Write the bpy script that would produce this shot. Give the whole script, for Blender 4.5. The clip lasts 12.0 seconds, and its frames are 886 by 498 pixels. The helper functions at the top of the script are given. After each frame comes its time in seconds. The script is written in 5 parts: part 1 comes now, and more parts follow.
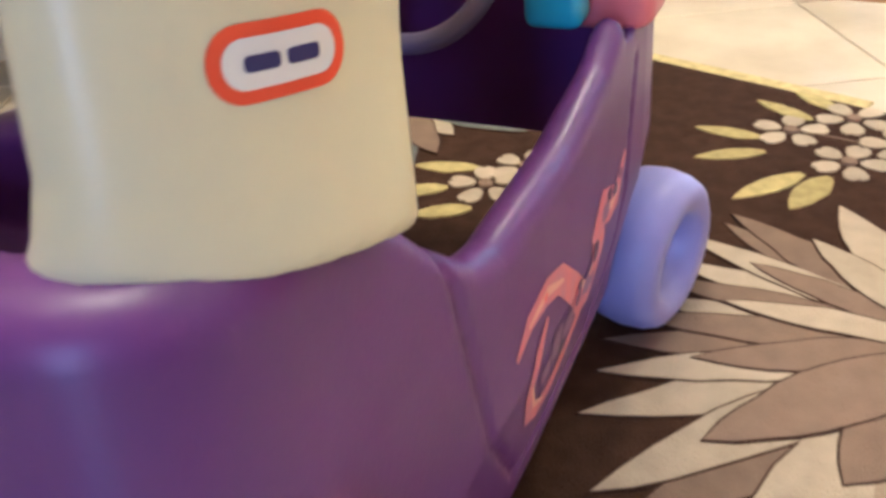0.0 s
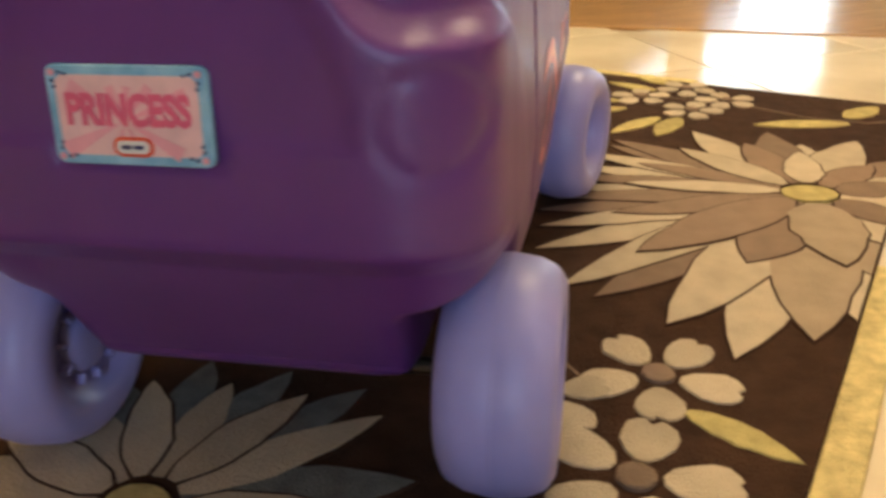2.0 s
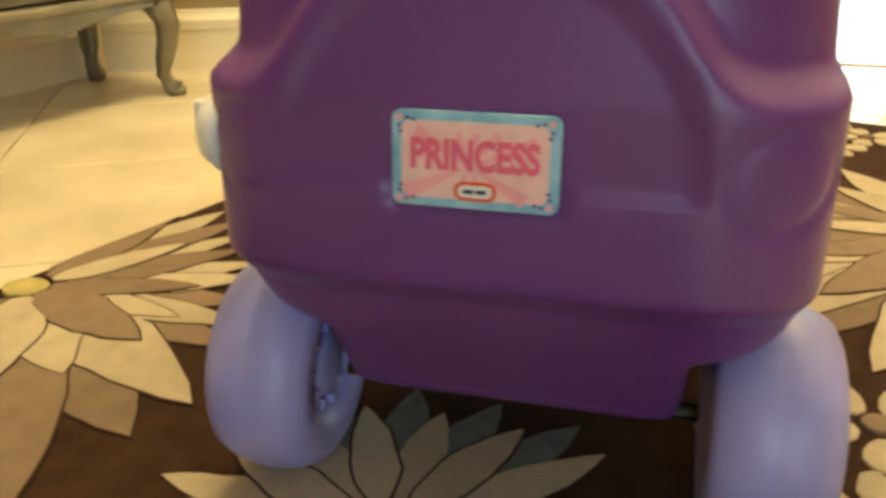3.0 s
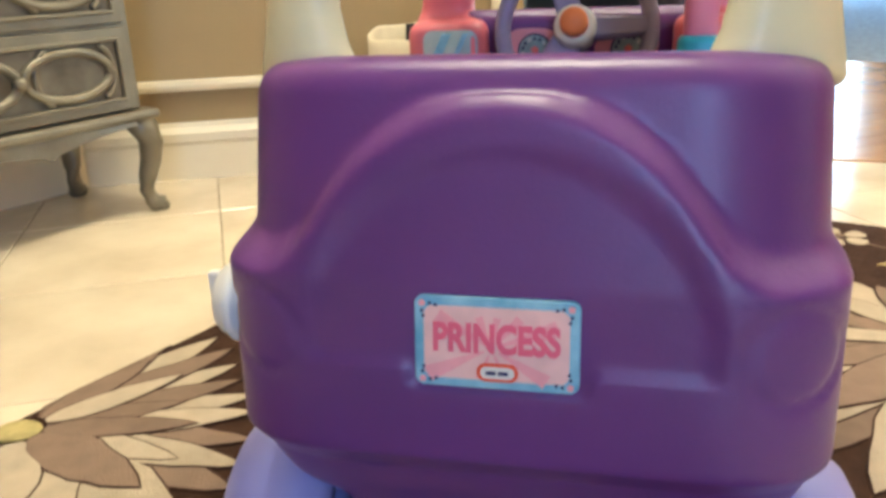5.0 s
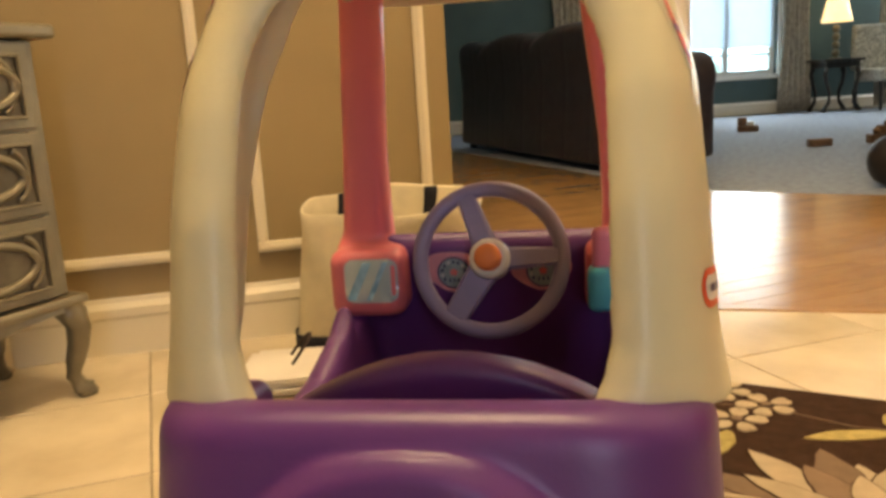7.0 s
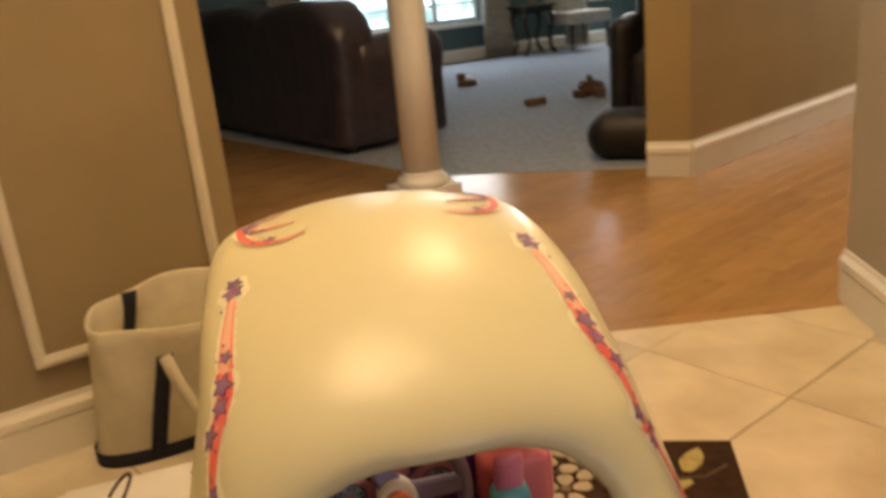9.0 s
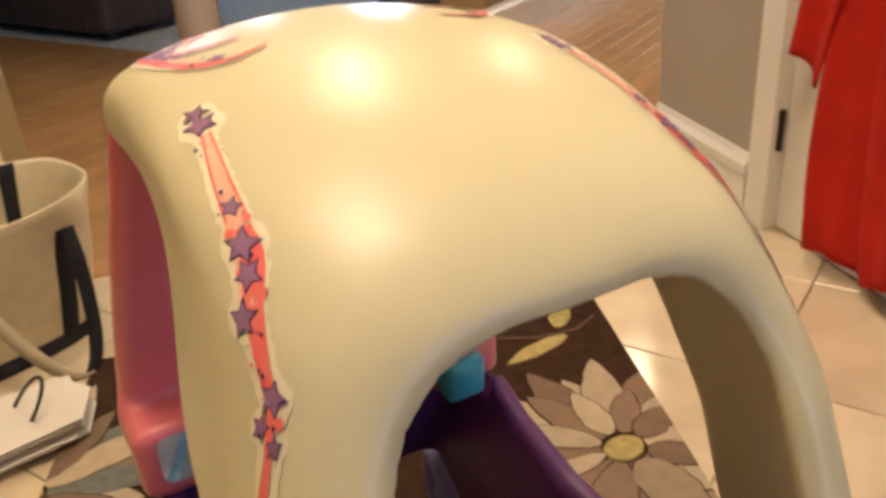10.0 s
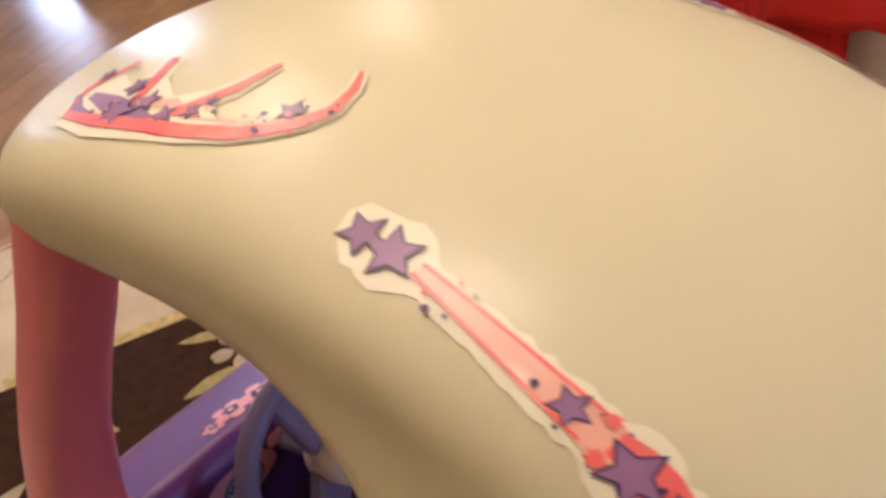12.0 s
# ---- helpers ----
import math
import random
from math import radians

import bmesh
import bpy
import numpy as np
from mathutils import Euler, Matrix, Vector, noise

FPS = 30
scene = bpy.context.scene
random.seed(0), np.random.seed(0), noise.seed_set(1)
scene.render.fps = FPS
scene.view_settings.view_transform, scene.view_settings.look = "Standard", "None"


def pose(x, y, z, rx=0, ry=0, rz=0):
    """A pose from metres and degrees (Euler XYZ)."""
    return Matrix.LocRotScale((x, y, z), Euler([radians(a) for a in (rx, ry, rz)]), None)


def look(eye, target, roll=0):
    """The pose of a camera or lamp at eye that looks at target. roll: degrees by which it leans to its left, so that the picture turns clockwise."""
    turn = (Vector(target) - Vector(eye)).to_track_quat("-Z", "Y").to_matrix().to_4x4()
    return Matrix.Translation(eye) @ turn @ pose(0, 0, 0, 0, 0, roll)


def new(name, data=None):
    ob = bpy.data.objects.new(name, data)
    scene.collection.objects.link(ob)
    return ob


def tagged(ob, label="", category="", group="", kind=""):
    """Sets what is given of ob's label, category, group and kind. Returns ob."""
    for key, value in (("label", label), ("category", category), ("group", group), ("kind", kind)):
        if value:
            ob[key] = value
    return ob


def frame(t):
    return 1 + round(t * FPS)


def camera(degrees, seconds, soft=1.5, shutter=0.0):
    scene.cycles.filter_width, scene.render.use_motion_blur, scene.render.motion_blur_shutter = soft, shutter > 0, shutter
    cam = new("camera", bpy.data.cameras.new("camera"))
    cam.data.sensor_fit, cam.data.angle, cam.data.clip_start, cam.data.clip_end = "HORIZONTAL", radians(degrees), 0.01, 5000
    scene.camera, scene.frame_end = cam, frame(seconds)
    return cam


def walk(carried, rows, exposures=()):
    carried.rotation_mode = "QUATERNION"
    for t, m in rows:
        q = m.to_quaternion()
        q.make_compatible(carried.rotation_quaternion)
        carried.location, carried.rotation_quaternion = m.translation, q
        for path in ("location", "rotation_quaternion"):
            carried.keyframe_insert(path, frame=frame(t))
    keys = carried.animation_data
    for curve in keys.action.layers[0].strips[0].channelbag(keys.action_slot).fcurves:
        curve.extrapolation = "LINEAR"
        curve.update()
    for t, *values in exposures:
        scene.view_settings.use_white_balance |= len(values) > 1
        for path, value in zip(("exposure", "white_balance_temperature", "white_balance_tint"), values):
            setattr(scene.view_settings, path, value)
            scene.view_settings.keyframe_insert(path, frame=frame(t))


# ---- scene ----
cam = camera(56.72, 12.0, soft=3.3, shutter=0.4)
PATH = [
    (0.0, look((0.2980, -0.0603, 0.5269), (-0.0844, 0.6795, -0.0267), -5.90)),
    (0.5, look((0.2991, -0.1672, 0.5423), (-0.0052, 0.6113, -0.0067), -4.11)),
    (1.0, look((0.2943, -0.2533, 0.4977), (0.0452, 0.5633, -0.0229), -3.43)),
    (1.5, look((0.2726, -0.3037, 0.3976), (0.0287, 0.5464, -0.0691), -3.80)),
    (2.0, look((0.2201, -0.3389, 0.3792), (0.0339, 0.5417, -0.0566), -1.91)),
    (2.5, look((0.1351, -0.3583, 0.3994), (-0.0660, 0.5248, -0.0246), -2.27)),
    (3.0, look((0.0838, -0.3672, 0.3986), (-0.1556, 0.5094, -0.0189), -1.08)),
    (3.2, look((0.0609, -0.3751, 0.3948), (-0.1492, 0.5115, -0.0172), -0.27)),
    (5.0, look((0.0595, -0.3650, 0.4508), (-0.1537, 0.5553, 0.1227), -2.20)),
    (5.5, look((0.0666, -0.3617, 0.4712), (-0.1256, 0.5765, 0.1836), -2.52)),
    (6.0, look((0.0735, -0.3590, 0.5024), (-0.1000, 0.5947, 0.2566), -3.00)),
    (6.5, look((0.0857, -0.3556, 0.5388), (-0.0731, 0.6084, 0.3254), -3.25)),
    (8.3, look((0.0860, -0.2790, 0.7675), (-0.0380, 1.6720, 0.3820), -5.10)),
    (8.5, look((0.053, -0.285, 0.828), (0.061, 1.658, 0.354), -5.3)),
    (8.7, look((0.0070, -0.2640, 0.8660), (0.1540, 1.6620, 0.3440), -5.10)),
    (9.0, look((-0.054, -0.251, 0.890), (0.285, 1.623, 0.278), -5.6)),
    (9.5, look((-0.1372, -0.1430, 0.8530), (0.1950, 0.7330, 0.4622), -5.40)),
    (10.0, look((-0.1757, -0.0989, 0.8194), (0.2333, 0.7154, 0.3623), -4.51)),
    (10.5, look((-0.2259, -0.0766, 0.8077), (0.2841, 0.6705, 0.3287), -2.95)),
    (11.0, look((-0.2457, -0.0492, 0.8290), (0.2961, 0.6612, 0.3381), -2.82)),
    (11.5, look((-0.2243, 0.0675, 0.8224), (0.3426, 0.6916, 0.3092), -3.48)),
    (12.0, look((-0.2325, 0.1592, 0.8355), (0.3800, 0.7062, 0.2525), -5.70)),
]
EXPOSURES = [(0.0, 1.06, 5300, 11), (0.5, 0.95, 5050, 9), (1.0, 0.80, 5100, 8), (1.5, 0.74, 6600, 8), (2.5, 0.86, 7900, 0), (3.2, 1.12, 9000, -10), (5.0, 1.27, 5700, 1), (5.5, 1.27, 6100, 2), (6.5, 0.96, 8000, 6), (8.3, -0.2, 12000, 23), (9.0, -0.04, 9600, 17), (9.5, 0.16, 7600, 14), (10.0, 0.30, 6900, 16), (10.5, 0.30, 7500, 20), (11.0, 0.27, 6300, 22), (11.5, -0.05, 5500, 25), (12.0, 0.02, 5950, 24)]
walk(cam, PATH, EXPOSURES)

# ---- world and lights ----
world = bpy.data.worlds.new("sky")
scene.world = world
world.use_nodes = True
wn = world.node_tree.nodes
sky = wn.new("ShaderNodeTexSky")
sky.sky_type, sky.sun_disc = "NISHITA", False
sky.sun_elevation, sky.sun_rotation = radians(40), radians(200)
world.node_tree.links.new(sky.outputs[0], wn["Background"].inputs[0])
wn["Background"].inputs[1].default_value = 0.12


def area_light(name, at, to, sx, sy, watts, colour):
    data = bpy.data.lights.new(name, "AREA")
    data.shape, data.size, data.size_y, data.energy, data.color = "RECTANGLE", sx, sy, watts, colour
    ob = new(name, data)
    ob.matrix_world = look(at, to)
    return ob


DAY = (0.64, 0.81, 1.0)
WARM = (1.0, 0.83, 0.60)
area_light("entry_daylight", (0.65, -2.415, 1.10), (0.65, 0.5, 1.10), 0.28, 1.9, 13, (0.34, 0.55, 1.0))
area_light("window_daylight", (1.35, 9.15, 1.25), (1.6, 4.0, 0.3), 2.2, 1.5, 46, DAY)
area_light("side_window_daylight", (4.46, 10.12, 1.32), (1.8, 4.5, 0.2), 0.8, 1.4, 80, DAY)
area_light("hall_daylight", (5.42, 3.75, 1.25), (0.4, 1.6, 0.4), 1.05, 1.45, 25, (0.85, 0.93, 1.0))


def bulb(name, at, watts, colour, radius=0.06):
    data = bpy.data.lights.new(name, "POINT")
    data.energy, data.color, data.shadow_soft_size = watts, colour, radius
    ob = new(name, data)
    ob.location = at
    return ob


CEILING_LAMPS = [(-0.15, 0.50, 2.92), (0.83, 2.62, 2.92), (3.22, 3.62, 2.92)]
for at, watts, wide in zip(CEILING_LAMPS, (78, 56, 30), (0.32, 0.14, 0.12)):
    bulb("ceiling_bulb", (at[0], at[1], at[2] - 0.12), watts, WARM, wide)
bulb("lamp_bulb", (3.24, 10.24, 1.02), 6, (1.0, 0.8, 0.5), 0.05)


# ---- materials ----
def material(name, colour, rough=0.5, metal=0.0, vary=0.06, scale=12.0, bump=0.0, bump_scale=200.0, spec=0.5, coat=0.0, second=None, mix_scale=4.0, per_object=0.0):
    m = bpy.data.materials.new(name)
    m.use_nodes = True
    nt = m.node_tree
    n, l = nt.nodes, nt.links
    b = n["Principled BSDF"]
    b.inputs["Roughness"].default_value = rough
    b.inputs["Metallic"].default_value = metal
    b.inputs["Specular IOR Level"].default_value = spec
    b.inputs["Coat Weight"].default_value = coat
    tc = n.new("ShaderNodeTexCoord")
    no = n.new("ShaderNodeTexNoise")
    no.inputs["Scale"].default_value, no.inputs["Detail"].default_value = scale, 6
    l.new(tc.outputs["Object"], no.inputs["Vector"])
    mix = n.new("ShaderNodeMix")
    mix.data_type = "RGBA"
    c2 = second or tuple(c * (1 - 3 * vary) for c in colour)
    mix.inputs[6].default_value = (*[min(1, c * (1 + vary)) for c in colour], 1)
    mix.inputs[7].default_value = (*c2, 1)
    ramp = n.new("ShaderNodeValToRGB")
    ramp.color_ramp.elements[0].position, ramp.color_ramp.elements[1].position = 0.35, 0.75
    l.new(no.outputs["Fac"], ramp.inputs[0])
    l.new(ramp.outputs[0], mix.inputs[0])
    out = mix.outputs[2]
    if per_object:
        oi = n.new("ShaderNodeObjectInfo")
        hsv = n.new("ShaderNodeHueSaturation")
        mr = n.new("ShaderNodeMapRange")
        mr.inputs[3].default_value, mr.inputs[4].default_value = 1 - per_object, 1 + per_object
        l.new(oi.outputs["Random"], mr.inputs[0])
        l.new(mr.outputs[0], hsv.inputs["Value"])
        l.new(out, hsv.inputs["Color"])
        out = hsv.outputs[0]
    l.new(out, b.inputs["Base Color"])
    rmap = n.new("ShaderNodeMapRange")
    no2 = n.new("ShaderNodeTexNoise")
    no2.inputs["Scale"].default_value, no2.inputs["Detail"].default_value = scale * 2.7, 4
    l.new(tc.outputs["Object"], no2.inputs["Vector"])
    rmap.inputs[3].default_value, rmap.inputs[4].default_value = max(0.02, rough * 0.85), min(1, rough * 1.18)
    l.new(no2.outputs["Fac"], rmap.inputs[0])
    l.new(rmap.outputs[0], b.inputs["Roughness"])
    if bump:
        nb = n.new("ShaderNodeTexNoise")
        nb.inputs["Scale"].default_value, nb.inputs["Detail"].default_value = bump_scale, 5
        l.new(tc.outputs["Object"], nb.inputs["Vector"])
        bp = n.new("ShaderNodeBump")
        bp.inputs["Strength"].default_value, bp.inputs["Distance"].default_value = bump, 0.004
        l.new(nb.outputs["Fac"], bp.inputs["Height"])
        l.new(bp.outputs[0], b.inputs["Normal"])
    return m


PURPLE = material("purple_plastic", (0.131, 0.037, 0.192), 0.36, vary=0.05, scale=7, bump=0.05, bump_scale=320)
CREAM = material("cream_plastic", (0.71, 0.66, 0.43), 0.31, vary=0.02, scale=6, bump=0.03, bump_scale=300, spec=0.36)
CORAL = material("coral_plastic", (0.80, 0.20, 0.23), 0.34, vary=0.04, scale=8, bump=0.03)
LAVENDER = material("lavender_plastic", (0.35, 0.345, 0.70), 0.38, vary=0.05, scale=9, bump=0.04, second=(0.30, 0.285, 0.58))
STEER = material("grey_lavender_plastic", (0.25, 0.22, 0.38), 0.4, vary=0.04, scale=20)
CYAN = material("cyan_plastic", (0.06, 0.46, 0.62), 0.3, vary=0.03, scale=20)
PINK = material("pink_plastic", (0.80, 0.25, 0.38), 0.32, vary=0.03, scale=20)
ORANGE = material("orange_rubber", (0.85, 0.25, 0.08), 0.5, vary=0.04, scale=30)
WHITEP = material("white_plastic", (0.78, 0.76, 0.70), 0.35, vary=0.02)
RUGBROWN = material("rug_brown_pile", (0.055, 0.027, 0.016), 0.95, vary=0.12, scale=40, bump=0.9, bump_scale=420, spec=0.1)
RUGCREAM = material("rug_cream_pile", (0.50, 0.41, 0.29), 0.95, vary=0.05, scale=34, bump=0.8, bump_scale=420, spec=0.1, per_object=0.10)
RUGTAN = material("rug_taupe_pile", (0.25, 0.172, 0.120), 0.95, vary=0.05, scale=34, bump=0.8, bump_scale=420, spec=0.1, per_object=0.14)
RUGYEL = material("rug_olive_pile", (0.50, 0.41, 0.17), 0.95, vary=0.10, scale=60, bump=0.8, bump_scale=420, spec=0.1, per_object=0.1)
RUGLIGHT = material("rug_light_taupe_pile", (0.36, 0.275, 0.190), 0.95, vary=0.05, scale=34, bump=0.8, bump_scale=420, spec=0.1, per_object=0.08)
RUGSLATE = material("rug_slate_pile", (0.17, 0.18, 0.165), 0.95, vary=0.10, scale=60, bump=0.8, bump_scale=420, spec=0.1, per_object=0.1)
SEAM = material("worn_mould_seam", (0.30, 0.24, 0.22), 0.6, vary=0.2, scale=60)
RUGEDGE = material("rug_binding", (0.62, 0.50, 0.23), 0.9, vary=0.12, scale=80, bump=0.9, bump_scale=260, spec=0.1)
TILE = material("polished_tile", (0.72, 0.62, 0.45), 0.14, vary=0.06, scale=5, second=(0.55, 0.45, 0.31), per_object=0.05, spec=0.6)
GROUT = material("grout", (0.36, 0.29, 0.20), 0.85, vary=0.1, scale=60)
WALLTAN = material("tan_wall_paint", (0.36, 0.27, 0.145), 0.7, vary=0.03, scale=3, bump=0.15, bump_scale=160, spec=0.3)
WALLGREY = material("taupe_wall_paint", (0.40, 0.355, 0.30), 0.7, vary=0.03, scale=3, bump=0.15, bump_scale=160, spec=0.3)
TEAL = material("teal_wall_paint", (0.075, 0.135, 0.150), 0.75, vary=0.04, scale=3, bump=0.1, bump_scale=160, spec=0.3)
TRIM = material("cream_trim_paint", (0.80, 0.72, 0.54), 0.38, vary=0.02, scale=6)
WHITE = material("white_trim_paint", (0.80, 0.78, 0.74), 0.36, vary=0.02, scale=6)
CEIL = material("ceiling_paint", (0.80, 0.78, 0.73), 0.9, vary=0.02, bump=0.2, bump_scale=120)
CARPET = material("blue_grey_carpet", (0.30, 0.34, 0.41), 0.97, vary=0.12, scale=25, bump=0.9, bump_scale=240, spec=0.1)
LEATHER = material("dark_leather", (0.047, 0.036, 0.045), 0.31, vary=0.12, scale=14, bump=0.2, bump_scale=150)
DARKHIDE = material("matt_dark_leather", (0.014, 0.009, 0.009), 0.5, vary=0.2, scale=14, bump=0.35, bump_scale=150)
SILVER = material("antique_silver_wood", (0.20, 0.175, 0.12), 0.36, metal=0.35, vary=0.14, scale=16, bump=0.2, bump_scale=80, second=(0.17, 0.145, 0.10))
SILVERDARK = material("antique_silver_recess", (0.14, 0.12, 0.085), 0.5, metal=0.3, vary=0.2, scale=20)
CANVAS = material("natural_canvas", (0.79, 0.71, 0.52), 0.92, vary=0.03, scale=30, bump=0.7, bump_scale=500, spec=0.15)
NAVY = material("navy_webbing", (0.012, 0.013, 0.022), 0.85, vary=0.2, scale=60, bump=0.6, bump_scale=500)
PAPER = material("white_paper", (0.74, 0.71, 0.66), 0.6, vary=0.03, scale=10)
CORD = material("dark_cord", (0.03, 0.015, 0.012), 0.7, vary=0.2)
RED = material("red_jersey_cloth", (0.56, 0.028, 0.018), 0.9, vary=0.06, scale=9, bump=0.3, bump_scale=600, spec=0.15)
CURTAIN = material("striped_curtain", (0.43, 0.40, 0.34), 0.9, vary=0.1, scale=20, second=(0.25, 0.235, 0.21))
BLACKWOOD = material("black_wood", (0.02, 0.017, 0.015), 0.35, vary=0.2)
PATTERN = material("patterned_upholstery", (0.50, 0.48, 0.42), 0.9, vary=0.1, scale=40, second=(0.18, 0.18, 0.17))
BLIND = material("white_blind", (0.85, 0.86, 0.88), 0.7, vary=0.02)
thin = BLIND.node_tree.nodes.new("ShaderNodeBsdfTranslucent")
thin.inputs["Color"].default_value = (0.85, 0.88, 0.92, 1)
both = BLIND.node_tree.nodes.new("ShaderNodeMixShader")
both.inputs[0].default_value = 0.6
BLIND.node_tree.links.new(BLIND.node_tree.nodes["Principled BSDF"].outputs[0], both.inputs[1])
BLIND.node_tree.links.new(thin.outputs[0], both.inputs[2])
BLIND.node_tree.links.new(both.outputs[0], BLIND.node_tree.nodes["Material Output"].inputs["Surface"])
STARP = material("sticker_mauve", (0.33, 0.17, 0.32), 0.35, vary=0.08, scale=60)
STARDK = material("sticker_plum", (0.075, 0.030, 0.12), 0.4, vary=0.1, scale=60)
STREAK = material("sticker_coral", (0.85, 0.14, 0.13), 0.35, vary=0.1, scale=70, second=(0.85, 0.30, 0.24))
STREAKL = material("sticker_peach", (0.85, 0.44, 0.33), 0.35, vary=0.1, scale=70, second=(0.85, 0.58, 0.44))
FLANKPINK = material("sticker_worn_pink", (0.74, 0.20, 0.21), 0.35, vary=0.1, scale=60, second=(0.60, 0.24, 0.34))
STKWHITE = material("sticker_backing", (0.88, 0.83, 0.62), 0.4, vary=0.03, scale=40)
STKPINK = material("sticker_pink", (0.86, 0.38, 0.42), 0.35, vary=0.05, scale=60)
STKPALE = material("sticker_pale_pink", (0.86, 0.55, 0.52), 0.35, vary=0.05, scale=60)
STKBLUE = material("sticker_sky_blue", (0.30, 0.55, 0.66), 0.35, vary=0.1, scale=60, second=(0.10, 0.34, 0.52))
STKRED = material("badge_red", (0.82, 0.09, 0.03), 0.35, vary=0.03)
STKNAVY = material("badge_navy", (0.03, 0.03, 0.12), 0.4, vary=0.05)
MIRROR_STK = material("foil_mirror_sticker", (0.70, 0.74, 0.70), 0.25, metal=0.25, vary=0.1, scale=10, second=(0.34, 0.58, 0.64))
HINGE = material("dark_bronze", (0.06, 0.045, 0.03), 0.4, metal=0.8)


def wood_material():
    m = material("oak_plank", (0.44, 0.248, 0.108), 0.21, vary=0.06, scale=5, per_object=0.10, spec=0.5)
    nt = m.node_tree
    n, l = nt.nodes, nt.links
    b = n["Principled BSDF"]
    tc = n.new("ShaderNodeTexCoord")
    mp = n.new("ShaderNodeMapping")
    mp.inputs["Scale"].default_value = (3, 60, 10)
    l.new(tc.outputs["Object"], mp.inputs[0])
    no = n.new("ShaderNodeTexNoise")
    no.inputs["Scale"].default_value, no.inputs["Detail"].default_value = 1.6, 8
    l.new(mp.outputs[0], no.inputs["Vector"])
    mx = n.new("ShaderNodeMix")
    mx.data_type, mx.blend_type = "RGBA", "MULTIPLY"
    mx.inputs[0].default_value = 0.36
    src = b.inputs["Base Color"].links[0].from_socket
    rp = n.new("ShaderNodeValToRGB")
    rp.color_ramp.elements[0].color, rp.color_ramp.elements[1].color = (0.55, 0.45, 0.36, 1), (1, 1, 1, 1)
    rp.color_ramp.elements[0].position, rp.color_ramp.elements[1].position = 0.35, 0.62
    l.new(no.outputs["Fac"], rp.inputs[0])
    l.new(src, mx.inputs[6])
    l.new(rp.outputs[0], mx.inputs[7])
    l.new(mx.outputs[2], b.inputs["Base Color"])
    return m


OAK = wood_material()


def emitter(name, colour, strength):
    m = bpy.data.materials.new(name)
    m.use_nodes = True
    b = m.node_tree.nodes["Principled BSDF"]
    b.inputs["Base Color"].default_value = (*colour, 1)
    b.inputs["Emission Color"].default_value = (*colour, 1)
    b.inputs["Emission Strength"].default_value = strength
    return m


BULB_GLOW = emitter("lit_glass", (1.0, 0.86, 0.62), 9.0)
SHADE_GLOW = emitter("lit_lampshade", (1.0, 0.80, 0.50), 0.9)
OUTDOORS = emitter("bright_outdoors", (0.36, 0.66, 1.0), 5.0)


def garden_glow(m):
    """Sunlit shrubs low down, white sky above them."""
    n, l = m.node_tree.nodes, m.node_tree.links
    tc = n.new("ShaderNodeTexCoord")
    sep = n.new("ShaderNodeSeparateXYZ")
    l.new(tc.outputs["Object"], sep.inputs[0])
    no = n.new("ShaderNodeTexNoise")
    no.inputs["Scale"].default_value, no.inputs["Detail"].default_value = 2.6, 4
    l.new(tc.outputs["Object"], no.inputs["Vector"])
    low = n.new("ShaderNodeMapRange")
    low.inputs[1].default_value, low.inputs[2].default_value = 1.15, 0.55
    l.new(sep.outputs[2], low.inputs[0])
    gap = n.new("ShaderNodeMapRange")
    gap.inputs[1].default_value, gap.inputs[2].default_value = 0.46, 0.58
    l.new(no.outputs["Fac"], gap.inputs[0])
    both = n.new("ShaderNodeMath")
    both.operation = "MULTIPLY"
    l.new(low.outputs[0], both.inputs[0])
    l.new(gap.outputs[0], both.inputs[1])
    mix = n.new("ShaderNodeMix")
    mix.data_type = "RGBA"
    mix.inputs[6].default_value, mix.inputs[7].default_value = (0.36, 0.66, 1.0, 1), (0.05, 0.11, 0.06, 1)
    l.new(both.outputs[0], mix.inputs[0])
    l.new(mix.outputs[2], n["Principled BSDF"].inputs["Emission Color"])


garden_glow(OUTDOORS)


# ---- building helpers ----
def mesh_of(name, bm, mat, smooth=False):
    me = bpy.data.meshes.new(name)
    bm.to_mesh(me)
    bm.free()
    me.materials.append(mat)
    if smooth:
        for p in me.polygons:
            p.use_smooth = True
    return me


def part(name, bm, mat, parent=None, label="", smooth=False):
    me = bm if isinstance(bm, bpy.types.Mesh) else mesh_of(name, bm, mat, smooth)
    ob = new(name, me)
    if parent is not None:
        ob.parent = parent
    if label:
        tagged(ob, label)
    return ob


def thing(name, label, category, at=(0, 0, 0), rz=0.0, group="", kind=""):
    ob = new(name)
    ob.empty_display_size = 0.05
    ob.matrix_world = pose(at[0], at[1], at[2], 0, 0, rz)
    return tagged(ob, label, category, group, kind)


def box(x0, x1, y0, y1, z0, z1, bev=0.0, seg=2):
    bm = bmesh.new()
    bmesh.ops.create_cube(bm, size=1)
    for v in bm.verts:
        v.co = Vector(((x0 + x1) / 2 + v.co.x * (x1 - x0), (y0 + y1) / 2 + v.co.y * (y1 - y0), (z0 + z1) / 2 + v.co.z * (z1 - z0)))
    if bev:
        bmesh.ops.bevel(bm, geom=bm.edges[:], offset=bev, segments=seg, profile=0.5, affect="EDGES")
    return bm


